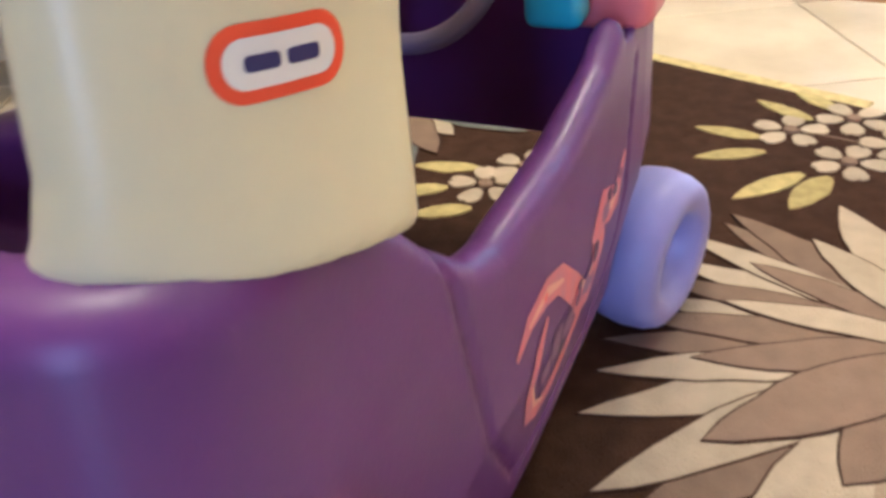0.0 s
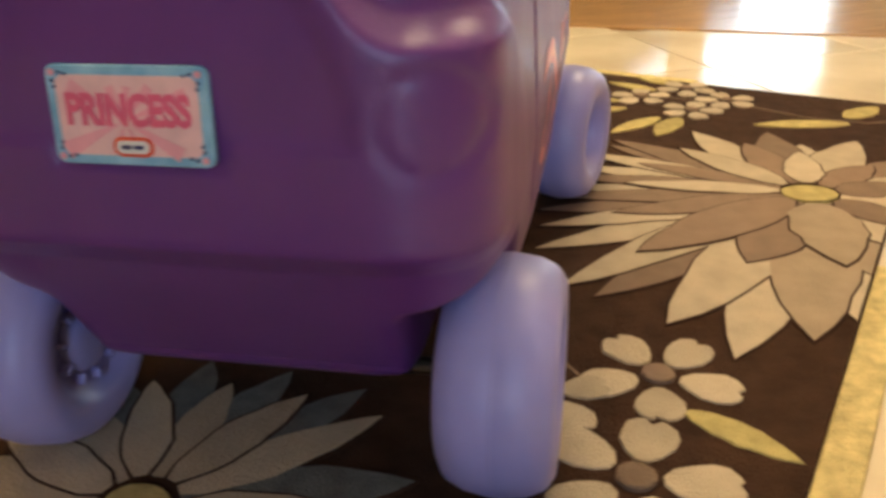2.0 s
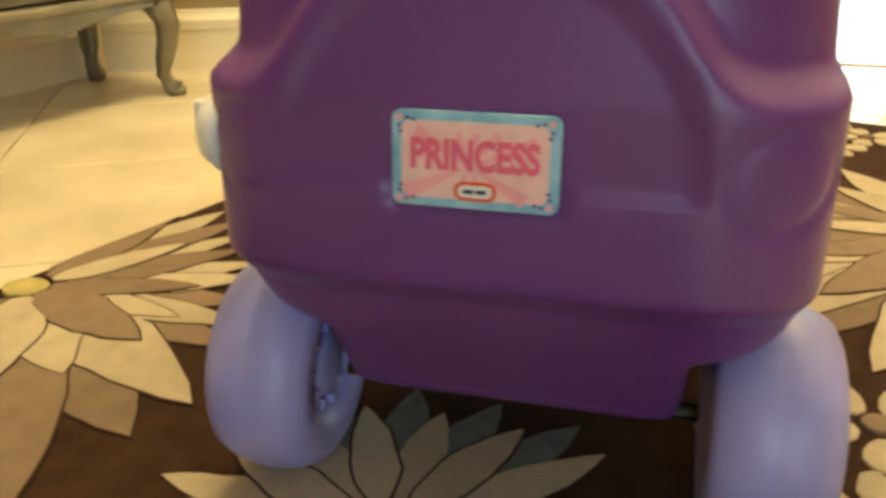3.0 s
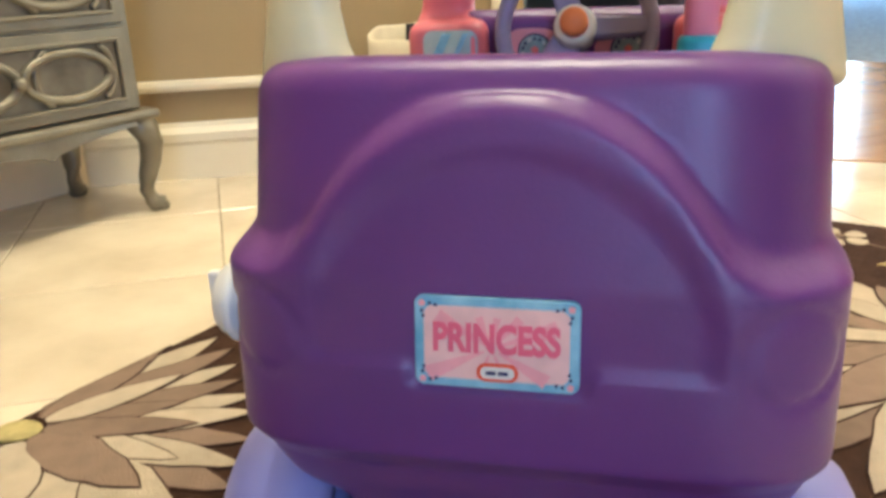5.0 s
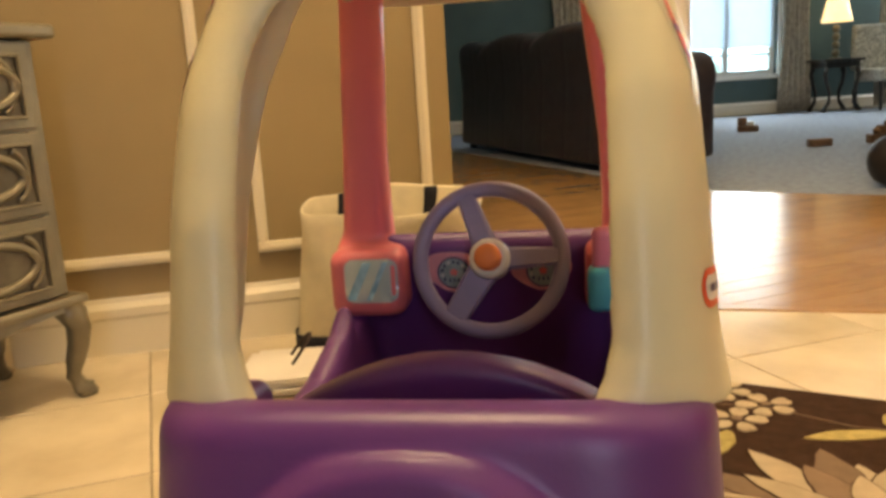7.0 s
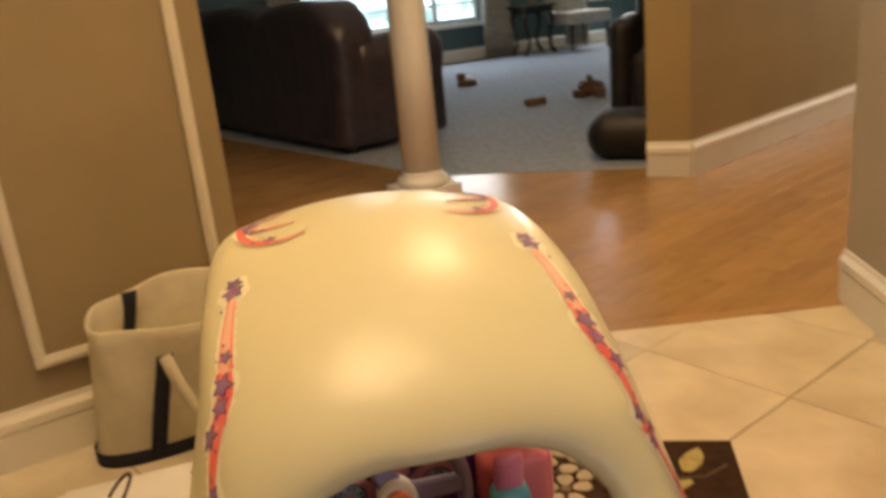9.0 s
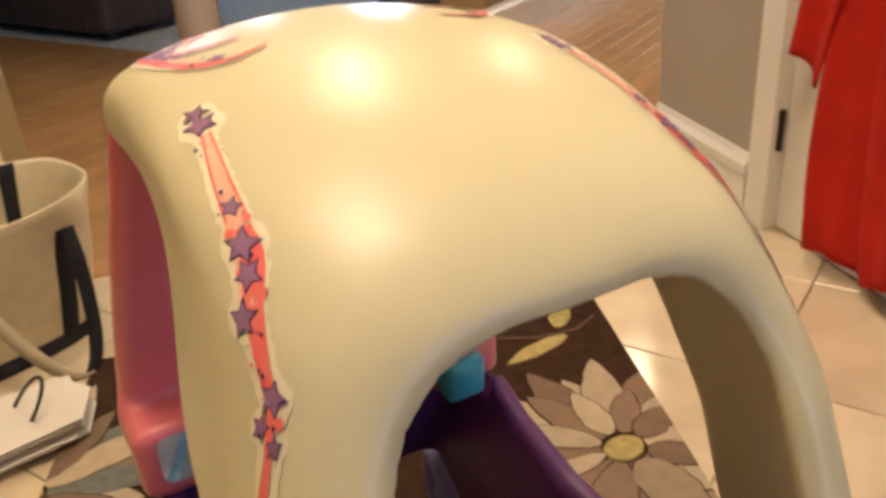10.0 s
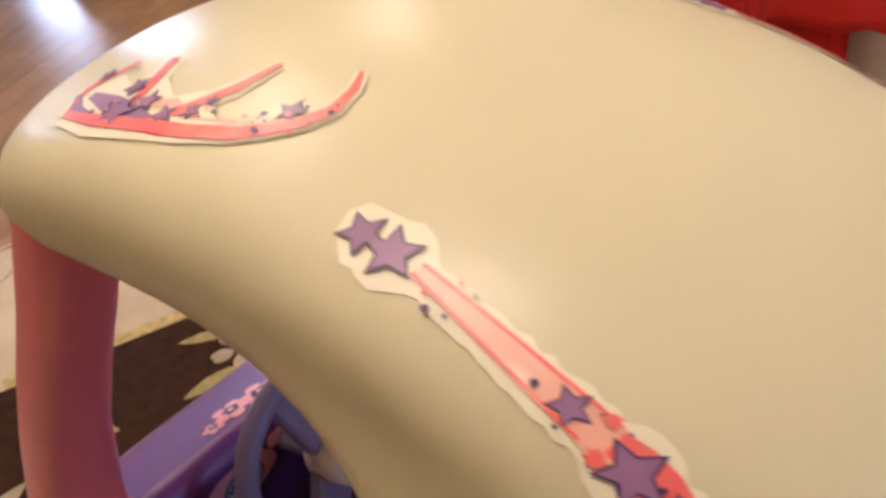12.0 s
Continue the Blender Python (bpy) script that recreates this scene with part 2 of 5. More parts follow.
def lathe(profile, n=48, axis="z"):
    """A turned form from (radius, height) pairs."""
    bm = bmesh.new()
    rings = []
    for r, h in profile:
        ring = []
        for i in range(n):
            a = 2 * math.pi * i / n
            c = (r * math.cos(a), r * math.sin(a), h)
            if axis == "x":
                c = (h, r * math.cos(a), r * math.sin(a))
            ring.append(bm.verts.new(c))
        rings.append(ring)
    for a, b in zip(rings, rings[1:]):
        for i in range(n):
            bm.faces.new((a[i], a[(i + 1) % n], b[(i + 1) % n], b[i]))
    bmesh.ops.contextual_create(bm, geom=rings[0])
    bmesh.ops.contextual_create(bm, geom=rings[-1])
    bmesh.ops.recalc_face_normals(bm, faces=bm.faces[:])
    return bm


def tube(points, radius, n=10, closed=False):
    bm = bmesh.new()
    pts = [Vector(p) for p in points]
    rings = []
    k = len(pts)
    for i, p in enumerate(pts):
        a = pts[(i - 1) % k] if closed or i else pts[0]
        b = pts[(i + 1) % k] if closed or i < k - 1 else pts[-1]
        d = (b - a).normalized()
        u = d.cross(Vector((0.13, 0.21, 0.97))).normalized()
        w = d.cross(u)
        r = radius(i / (k - 1)) if callable(radius) else radius
        rings.append([bm.verts.new(p + r * (math.cos(2 * math.pi * j / n) * u + math.sin(2 * math.pi * j / n) * w)) for j in range(n)])
    for i in range(k if closed else k - 1):
        a, b = rings[i], rings[(i + 1) % k]
        for j in range(n):
            bm.faces.new((a[j], a[(j + 1) % n], b[(j + 1) % n], b[j]))
    if not closed:
        bm.faces.new(rings[0])
        bm.faces.new(rings[-1])
    bmesh.ops.recalc_face_normals(bm, faces=bm.faces[:])
    return bm


def prism(outline, z0, z1, bev=0.0):
    bm = bmesh.new()
    vs = [bm.verts.new((x, y, z0)) for x, y in outline]
    f = bm.faces.new(vs)
    r = bmesh.ops.extrude_face_region(bm, geom=[f])
    for v in r["geom"]:
        if isinstance(v, bmesh.types.BMVert):
            v.co.z = z1
    bmesh.ops.recalc_face_normals(bm, faces=bm.faces[:])
    if bev:
        top = [e for e in bm.edges if all(abs(v.co.z - z1) < 1e-6 for v in e.verts)]
        bmesh.ops.bevel(bm, geom=top, offset=bev, segments=1, affect="EDGES")
    return bm


def smax(a, b, k):
    h = np.clip(0.5 - 0.5 * (b - a) / k, 0, 1)
    return b * (1 - h) + a * h + k * h * (1 - h)


def smin(a, b, k):
    return -smax(-a, -b, k)


def sstep(e0, e1, v):
    t = np.clip((v - e0) / (e1 - e0), 0, 1)
    return t * t * (3 - 2 * t)


def moulded(name, field, lo, hi, h, mat):
    """The zero surface of a distance field, as a smooth moulded shell (surface nets)."""
    ax = [np.arange(a, b + h, h) for a, b in zip(lo, hi)]
    g = np.meshgrid(*ax, indexing="ij")
    f = field(*g)
    inside = f < 0
    nx, ny, nz = f.shape
    tot = np.zeros((nx - 1, ny - 1, nz - 1, 3))
    cnt = np.zeros((nx - 1, ny - 1, nz - 1))
    crossing = []
    for axis in range(3):
        sl0 = [slice(None)] * 3
        sl1 = [slice(None)] * 3
        sl0[axis], sl1[axis] = slice(0, -1), slice(1, None)
        a, b = f[tuple(sl0)], f[tuple(sl1)]
        cr = (a < 0) != (b < 0)
        t = np.where(cr, a / np.where(cr, a - b, 1), 0)
        p = np.stack([g[k][tuple(sl0)] + (h * t if k == axis else 0) for k in range(3)], -1)
        o1, o2 = [k for k in range(3) if k != axis]
        for d1 in (0, 1):
            for d2 in (0, 1):
                s = [slice(None)] * 3
                s[o1] = slice(d1, f.shape[o1] - 1 + d1)
                s[o2] = slice(d2, f.shape[o2] - 1 + d2)
                c = cr[tuple(s)]
                tot += np.where(c[..., None], p[tuple(s)], 0)
                cnt += c
        crossing.append(cr)
    used = cnt > 0
    index = -np.ones(cnt.shape, int)
    index[used] = np.arange(used.sum())
    verts = tot[used] / cnt[used][:, None]
    for _ in range(2):
        e = 0.0006
        v = field(*verts.T)
        gr = np.stack([(field(*(verts + e * np.eye(3)[k]).T) - v) / e for k in range(3)], 1)
        step = -v[:, None] * gr / np.maximum((gr ** 2).sum(1), 0.2)[:, None]
        verts = verts + np.clip(step, -h, h)
    quads = []
    for axis in range(3):
        cr = crossing[axis]
        o1, o2 = [(1, 2), (2, 0), (0, 1)][axis]
        i = np.argwhere(cr)
        i = i[(i[:, o1] > 0) & (i[:, o2] > 0) & (i[:, o1] < f.shape[o1] - 1) & (i[:, o2] < f.shape[o2] - 1)]
        e1, e2 = np.eye(3, dtype=int)[o1], np.eye(3, dtype=int)[o2]
        c = [index[tuple((i - k).T)] for k in (e1 + e2, e2, 0 * e1, e1)]
        q = np.stack(c, 1)
        flip = ~inside[tuple(i.T)]
        q[flip] = q[flip][:, ::-1]
        quads.append(q)
    quads = np.concatenate(quads)
    quads = quads[(quads >= 0).all(1)]
    me = bpy.data.meshes.new(name)
    me.from_pydata(verts.tolist(), [], quads.tolist())
    me.materials.append(mat)
    for p in me.polygons:
        p.use_smooth = True
    return me


def tree_of(me):
    return BVHTree.FromPolygons([v.co.copy() for v in me.vertices], [tuple(p.vertices) for p in me.polygons])


from mathutils.bvhtree import BVHTree


class Decal:
    """Lays flat outlines on a curved surface along one direction."""

    def __init__(self, tree, origin, u, v):
        self.tree, self.o = tree, Vector(origin)
        self.u, self.v = Vector(u).normalized(), Vector(v).normalized()
        self.n = self.u.cross(self.v).normalized()

    def place(self, a, b, lift):
        p = self.o + a * self.u + b * self.v
        hit, nor, _, _ = self.tree.ray_cast(p + 0.3 * self.n, -self.n)
        if hit is None:
            hit, nor, _, _ = self.tree.find_nearest(p)
        if nor.dot(self.n) < 0:
            nor = -nor
        return hit + nor * lift

    def shape(self, name, outline, mat, parent, lift=0.0006, label="", cell=0.006, hole=None):
        bm = bmesh.new()
        vs = [bm.verts.new((a, b, 0)) for a, b in outline]
        bm.faces.new(vs)
        xs, ys = [p[0] for p in outline], [p[1] for p in outline]
        for axis, lo, hi in ((0, min(xs), max(xs)), (1, min(ys), max(ys))):
            k = lo + cell
            while k < hi:
                co, no = [0, 0, 0], [0, 0, 0]
                co[axis], no[axis] = k, 1
                bmesh.ops.bisect_plane(bm, geom=bm.verts[:] + bm.edges[:] + bm.faces[:], plane_co=co, plane_no=no)
                k += cell
        bmesh.ops.triangulate(bm, faces=bm.faces[:])
        for v in bm.verts:
            v.co = self.place(v.co.x, v.co.y, lift)
        for f in bm.faces:
            f.normal_update()
            if f.normal.dot(self.n) < 0:
                f.normal_flip()
        return part(name, bm, mat, parent, label, smooth=True)


def star(cx, cy, r, turn=0.0, inner=0.48, n=5):
    return [(cx + (r if i % 2 == 0 else r * inner) * math.sin(turn + math.pi * i / n), cy + (r if i % 2 == 0 else r * inner) * math.cos(turn + math.pi * i / n)) for i in range(2 * n)]


def rounded(cx, cy, hw, hh, r, n=6):
    out = []
    for sx, sy, a0 in ((1, 1, 0), (-1, 1, 90), (-1, -1, 180), (1, -1, 270)):
        for i in range(n + 1):
            a = radians(a0 + 90 * i / n)
            out.append((cx + sx * (hw - r) + r * math.cos(a), cy + sy * (hh - r) + r * math.sin(a)))
    return out


def ribbon(points, widths):
    """A tapering band along a line of (u, v) points."""
    left, right = [], []
    for i, (x, y) in enumerate(points):
        a, b = points[max(0, i - 1)], points[min(len(points) - 1, i + 1)]
        d = math.hypot(b[0] - a[0], b[1] - a[1]) or 1
        nx, ny = -(b[1] - a[1]) / d, (b[0] - a[0]) / d
        left.append((x + nx * widths[i] / 2, y + ny * widths[i] / 2))
        right.append((x - nx * widths[i] / 2, y - ny * widths[i] / 2))
    return left + right[::-1]


# ---- the large structure ----
FLOOR_Z = -0.008
CEIL_Z = 3.0


def wall(name, a, b, z0, z1, thick, mat, holes=()):
    """A wall from a to b, its thickness to the left of that way; holes: (s0, s1, z0, z1) along it."""
    a, b = Vector((*a, 0)), Vector((*b, 0))
    length = (b - a).length
    bm = bmesh.new()
    cuts = sorted({0.0, length, *[s for h in holes for s in h[:2]]})
    levels = sorted({z0, z1, *[z for h in holes for z in h[2:]]})
    for s0, s1 in zip(cuts, cuts[1:]):
        for l0, l1 in zip(levels, levels[1:]):
            if any(h[0] - 1e-6 <= s0 and s1 <= h[1] + 1e-6 and h[2] - 1e-6 <= l0 and l1 <= h[3] + 1e-6 for h in holes):
                continue
            q = box(s0, s1, 0, thick, l0, l1)
            me = bpy.data.meshes.new("tmp")
            q.to_mesh(me)
            q.free()
            bm.from_mesh(me)
            bpy.data.meshes.remove(me)
    bmesh.ops.remove_doubles(bm, verts=bm.verts[:], dist=1e-5)
    ob = part(name, bm, mat)
    ang = math.degrees(math.atan2(b.y - a.y, b.x - a.x))
    ob.matrix_world = pose(a.x, a.y, 0, 0, 0, ang)
    return tagged(ob, kind="structure")


def along(ob, a, b):
    ob.matrix_world = pose(a[0], a[1], 0, 0, 0, math.degrees(math.atan2(b[1] - a[1], b[0] - a[0])))
    return ob


def at_line(p, d, s):
    return (p[0] + d[0] * s, p[1] + d[1] * s)


# wall with panel mouldings, ending at the wide opening
WD = (0.925, 0.380)
W0 = (-1.0, 1.335)
W_END = at_line(W0, WD, 0.874)
W_START = at_line(W0, WD, -0.35)
panel_wall = wall("wall_panelled", W_START, W_END, FLOOR_Z, CEIL_Z, 0.14, WALLTAN)
tagged(panel_wall, "tan painted wall with cream picture-frame mouldings", "wall")
# side wall behind the chest
V0 = (-1.19, 1.19)
VD = (0.33, 0.944)
side_wall = wall("wall_side", at_line(V0, VD, -4.3), at_line(V0, VD, 0.30), FLOOR_Z, CEIL_Z, 0.14, WALLTAN)
tagged(side_wall, "plain tan painted wall behind the chest", "wall")
# wall with the door
G0 = (1.340, 1.545)
GD = (-0.257, -0.966)
D_S0, D_S1 = 0.535, 1.55
door_wall = wall("wall_door", at_line(G0, GD, 2.0), G0, FLOOR_Z, CEIL_Z, -0.14, WALLGREY, holes=[(2.0 - D_S1, 2.0 - D_S0, FLOOR_Z, 2.05)])
tagged(door_wall, "grey-taupe painted wall round the white door", "wall")
# back of the entry with a glazed door opening
BACK_A, BACK_B = at_line(V0, VD, -3.9), (1.35, -2.42)
entry_side = wall("wall_entry_side", BACK_B, (1.35, -0.5), FLOOR_Z, CEIL_Z, -0.14, WALLTAN)
entry_return = wall("wall_entry_return", (1.35, -0.5), at_line(G0, GD, 2.0), FLOOR_Z, CEIL_Z, -0.14, WALLTAN)
back_len = math.hypot(BACK_B[0] - BACK_A[0], BACK_B[1] - BACK_A[1])
back_wall = wall("wall_entry", BACK_A, BACK_B, FLOOR_Z, CEIL_Z, -0.14, WALLTAN, holes=[(back_len - 1.0, back_len - 0.4, FLOOR_Z + 0.1, 2.1)])
# hall side wall and far rooms
R0 = (1.655, 2.975)
RD = (0.862, 0.507)
hall_wall = wall("wall_hall", R0, at_line(R0, RD, 4.2), FLOOR_Z, CEIL_Z, 0.14, WALLTAN)
tagged(hall_wall, "tan wall of the hall with a tall white baseboard", "wall")
hall_end = wall("wall_hall_end", (1.500, 3.075), R0, FLOOR_Z, CEIL_Z, 0.16, WALLTAN)
hall_right = wall("wall_hall_right", (1.34 + 0.14, 1.545), (5.6, 2.6), FLOOR_Z, CEIL_Z, -0.14, WALLTAN)
hall_far = wall("wall_hall_far", (5.6, 2.6), at_line(R0, RD, 4.2), FLOOR_Z, CEIL_Z, -0.14, WALLTAN, holes=[(0.6, 1.7, 0.5, 2.0)])
# living room
LN = (0.954, 0.300)
L0 = (-3.0, 7.86)
far_wall = wall("wall_far", L0, at_line(L0, LN, 9.2), FLOOR_Z, CEIL_Z, 0.16, TEAL, holes=[(3.42, 5.72, 0.44, 2.1), (7.42, 8.25, 0.56, 2.1)])
tagged(far_wall, "dark teal painted wall of the living room", "wall")
left_far = wall("wall_left_far", (-2.3, 1.5), L0, FLOOR_Z, CEIL_Z, 0.14, TEAL)
gap_wall = wall("wall_left_hall", at_line(V0, VD, 0.42), (-2.3, 1.5), FLOOR_Z, CEIL_Z, -0.14, WALLTAN)
right_far = wall("wall_right_far", at_line(R0, RD, 4.3), at_line(L0, LN, 9.2), FLOOR_Z, CEIL_Z, -0.16, TEAL)
ceiling = part("ceiling", box(-5, 8, -4.5, 12, CEIL_Z, CEIL_Z + 0.1), CEIL)
tagged(ceiling, kind="structure")
subfloor = part("floor", box(-5, 8, -4.5, 12, -0.12, -0.0125), GROUT)
tagged(subfloor, "polished beige tile floor laid diagonally with thin joints", "floor", kind="structure")

# ---- trim ----


def moulding(name, a, b, z0, z1, proud, mat, label="", off=0.0, steps=True):
    """A profiled strip along the wall line a to b, on its right-hand face."""
    length = math.hypot(b[0] - a[0], b[1] - a[1])
    h = z1 - z0
    prof = [(0, 0), (-proud * 0.8, 0), (-proud * 0.8, 0.62 * h), (-proud, 0.68 * h), (-proud, 0.82 * h), (-proud * 0.45, 0.92 * h), (-proud * 0.3, h), (0, h)]
    bm = bmesh.new()
    r0 = [bm.verts.new((0, off + y, z0 + z)) for y, z in prof]
    r1 = [bm.verts.new((length, off + y, z0 + z)) for y, z in prof]
    k = len(prof)
    for i in range(k):
        bm.faces.new((r0[i], r0[(i + 1) % k], r1[(i + 1) % k], r1[i]))
    bm.faces.new(r0)
    bm.faces.new(r1)
    bmesh.ops.recalc_face_normals(bm, faces=bm.faces[:])
    ob = part(name, bm, mat)
    along(ob, a, b)
    return tagged(ob, label, kind="structure")


moulding("baseboard", W_START, W_END, FLOOR_Z, 0.125, 0.018, TRIM, "cream baseboard under the panelled wall")
moulding("baseboard", at_line(V0, VD, -3.9), at_line(V0, VD, 0.10), FLOOR_Z, 0.125, 0.018, TRIM, "cream baseboard behind the chest")
GB0, GB1 = at_line(G0, GD, D_S0 - 0.09), G0
moulding("baseboard", GB1, GB0, FLOOR_Z, 0.135, 0.018, WHITE, "white baseboard on the taupe wall")
moulding("baseboard", (1.500, 3.075), R0, FLOOR_Z, 0.15, 0.02, WHITE, "white baseboard round the wall end")
moulding("baseboard", R0, at_line(R0, RD, 4.2), FLOOR_Z, 0.15, 0.02, WHITE, "tall white baseboard along the hall wall")


def frame_moulding(s0, s1, z0, z1, w=0.026):
    """A rectangular picture-frame moulding on the panelled wall."""
    ob = thing("panel_moulding", "cream picture-frame moulding on the tan wall", "moulding", kind="structure")
    along(ob, W0, W_END)
    for x0, x1, a, b in ((s0, s1, z0, z0 + w), (s0, s1, z1 - w, z1), (s0, s0 + w, z0 + w, z1 - w), (s1 - w, s1, z0 + w, z1 - w)):
        part("strip", box(x0, x1, -0.016, 0, a, b, 0.005), TRIM, ob)
        if x1 - x0 > b - a:
            part("bead", box(x0 + 0.006, x1 - 0.006, -0.021, -0.0165, a + 0.008, b - 0.008, 0.002), TRIM, ob)
        else:
            part("bead", box(x0 + 0.008, x1 - 0.008, -0.021, -0.0165, a - 0.01, b + 0.01, 0.002), TRIM, ob)
    return ob


frame_moulding(-0.30, 0.305, 0.197, 2.3)
frame_moulding(0.390, 0.820, 0.197, 2.3)

# white column at the opening
col = thing("column", "round white column on a square plinth", "column", (0.535, 3.33, FLOOR_Z), 20)
part("plinth", box(-0.125, 0.125, -0.125, 0.125, 0, 0.05, 0.004), WHITE, col)
part("base_ring", lathe([(0.115, 0.05), (0.118, 0.065), (0.112, 0.085), (0.092, 0.095), (0.09, 0.105), (0.088, 0.115)], 40), WHITE, col, smooth=True)
part("shaft", lathe([(0.086, 0.11), (0.082, 0.6), (0.08, 1.4), (0.075, 2.69)], 40), WHITE, col, smooth=True)

# carpet and wood
carpet = part("carpet", prism([(-1.75, 8.15), (0.24, 4.42), (0.640, 3.665), (1.37, 3.315), (1.56, 3.22), (1.6, 3.14), (5.4, 5.3), (6.3, 10.4)], -0.0118, -0.002, 0.003), CARPET)
tagged(carpet, "blue-grey cut-pile carpet of the living room", "carpet", kind="structure")

# ---- white double door with a hung shirt ----
DA, DB = at_line(G0, GD, D_S0), at_line(G0, GD, D_S1)
dl = D_S1 - D_S0
casing = thing("door_1", "white panelled double door, closed, in a white casing", "door", kind="structure")
along(casing, DA, DB)


def door_box(x0, x1, y0, y1, z0, z1, bev=0.003):
    return box(x0, x1, y0, y1, z0, z1, bev)


part("jamb", door_box(-0.075, 0.0, -0.02, 0.06, FLOOR_Z, 2.12), WHITE, casing)
part("jamb", door_box(dl, dl + 0.075, -0.02, 0.06, FLOOR_Z, 2.12), WHITE, casing)
part("head", door_box(0.001, dl - 0.001, -0.02, 0.06, 2.045, 2.12), WHITE, casing)
for k in range(2):
    x0 = 0.004 + k * (dl / 2 - 0.10) + (0.0 if k == 0 else 0.004)
    x1 = x0 + (dl / 2 - 0.112 if k == 0 else dl / 2 + 0.09)
    leaf = part("leaf", door_box(x0, x1, 0.012, 0.045, FLOOR_Z + 0.006, 2.04, 0.003), WHITE, casing)
    for z0, z1 in ((0.14, 0.85), (0.98, 1.9)):
        part("raised_panel", door_box(x0 + 0.09, x1 - 0.09, 0.004, 0.0115, z0, z1, 0.006), WHITE, leaf)
for z in (0.22, 1.05, 1.85):
    part("hinge", lathe([(0.007, z - 0.045), (0.007, z + 0.045)], 12), HINGE, casing, "dark bronze hinge").location = (0.001, -0.001, 0)
part("closing_wall", door_box(-0.08, dl + 0.08, 0.15, 0.2, FLOOR_Z, 2.1), WHITE, casing)

# window of the entry, frame and glazing bars
win = thing("window_1", "tall glazed entry opening with white bars", "window", kind="structure")
along(win, BACK_A, BACK_B)
w0, w1 = back_len - 1.0, back_len - 0.4
for x in (w0, w1 - 0.05):
    part("window_bar", box(x, x + 0.05, -0.10, -0.05, 0.1, 2.1, 0.004), WHITE, win)
for z in (0.1, 0.75, 1.4, 2.05):
    part("window_bar", box(w0 + 0.051, w1 - 0.051, -0.09, -0.06, z, z + 0.04, 0.004), WHITE, win)

# living-room windows
for k, (s0, s1, z0, z1) in enumerate(((3.42, 5.72, 0.44, 2.1), (7.42, 8.25, 0.56, 2.1))):
    wv = thing("window_%d" % (k + 2), "white-framed window with a lowered white blind and bright daylight", "window", kind="structure")
    along(wv, L0, at_line(L0, LN, 1))
    part("sill", box(s0 - 0.06, s1 + 0.06, -0.06, 0.02, z0 - 0.05, z0 - 0.001, 0.006), WHITE, wv)
    part("window_frame", box(s0, s1, 0.05, 0.10, z0, z0 + 0.05, 0.004), WHITE, wv)
    nb = 4 if k == 0 else 2
    for i in range(nb + 1):
        x = s0 + (s1 - s0 - 0.06) * i / nb
        part("mullion", box(x, x + 0.06, 0.045, 0.105, z0 + 0.051, z1, 0.004), WHITE, wv)
    part("glazing_bar", box(s0 + 0.061, s1 - 0.061, 0.06, 0.09, z0 + 0.21, z0 + 0.235, 0.003), WHITE, wv)
    part("blind", box(s0 + 0.02, s1 - 0.02, 0.025, 0.032, z0 + 0.30, z1), BLIND, wv, "white roller blind, lowered")
    part("casing", box(s0 - 0.08, s0 - 0.001, -0.03, 0.01, z0 - 0.05, z1 + 0.08, 0.006), WHITE, wv)
    part("casing", box(s1 + 0.001, s1 + 0.08, -0.03, 0.01, z0 - 0.05, z1 + 0.08, 0.006), WHITE, wv)
back = part("backdrop", box(2.5, 9.0, 1.3, 1.34, -0.2, 3.0), OUTDOORS)
along(back, L0, at_line(L0, LN, 1))
tagged(back, "bright daylight outdoors beyond the windows", "backdrop", kind="structure")


# ---- the toy car ----
def polydist(y, z, pts):
    d = np.full(np.shape(y), 9.0)
    for (ay, az), (by, bz) in zip(pts, pts[1:]):
        ey, ez = by - ay, bz - az
        t = np.clip(((y - ay) * ey + (z - az) * ez) / (ey * ey + ez * ez), 0, 1)
        d = np.minimum(d, np.hypot(y - ay - t * ey, z - az - t * ez))
    return d


def lerp(v, xs, ys):
    return np.interp(v, xs, ys)


def arch(x):
    """Height of the rolled arch on the tail."""
    return np.interp(np.abs(x + 0.004), [0, 0.02, 0.04, 0.06, 0.076, 0.088, 0.098, 0.108, 0.118, 0.13, 0.15], [0.392, 0.390, 0.384, 0.373, 0.360, 0.346, 0.332, 0.319, 0.312, 0.308, 0.309])


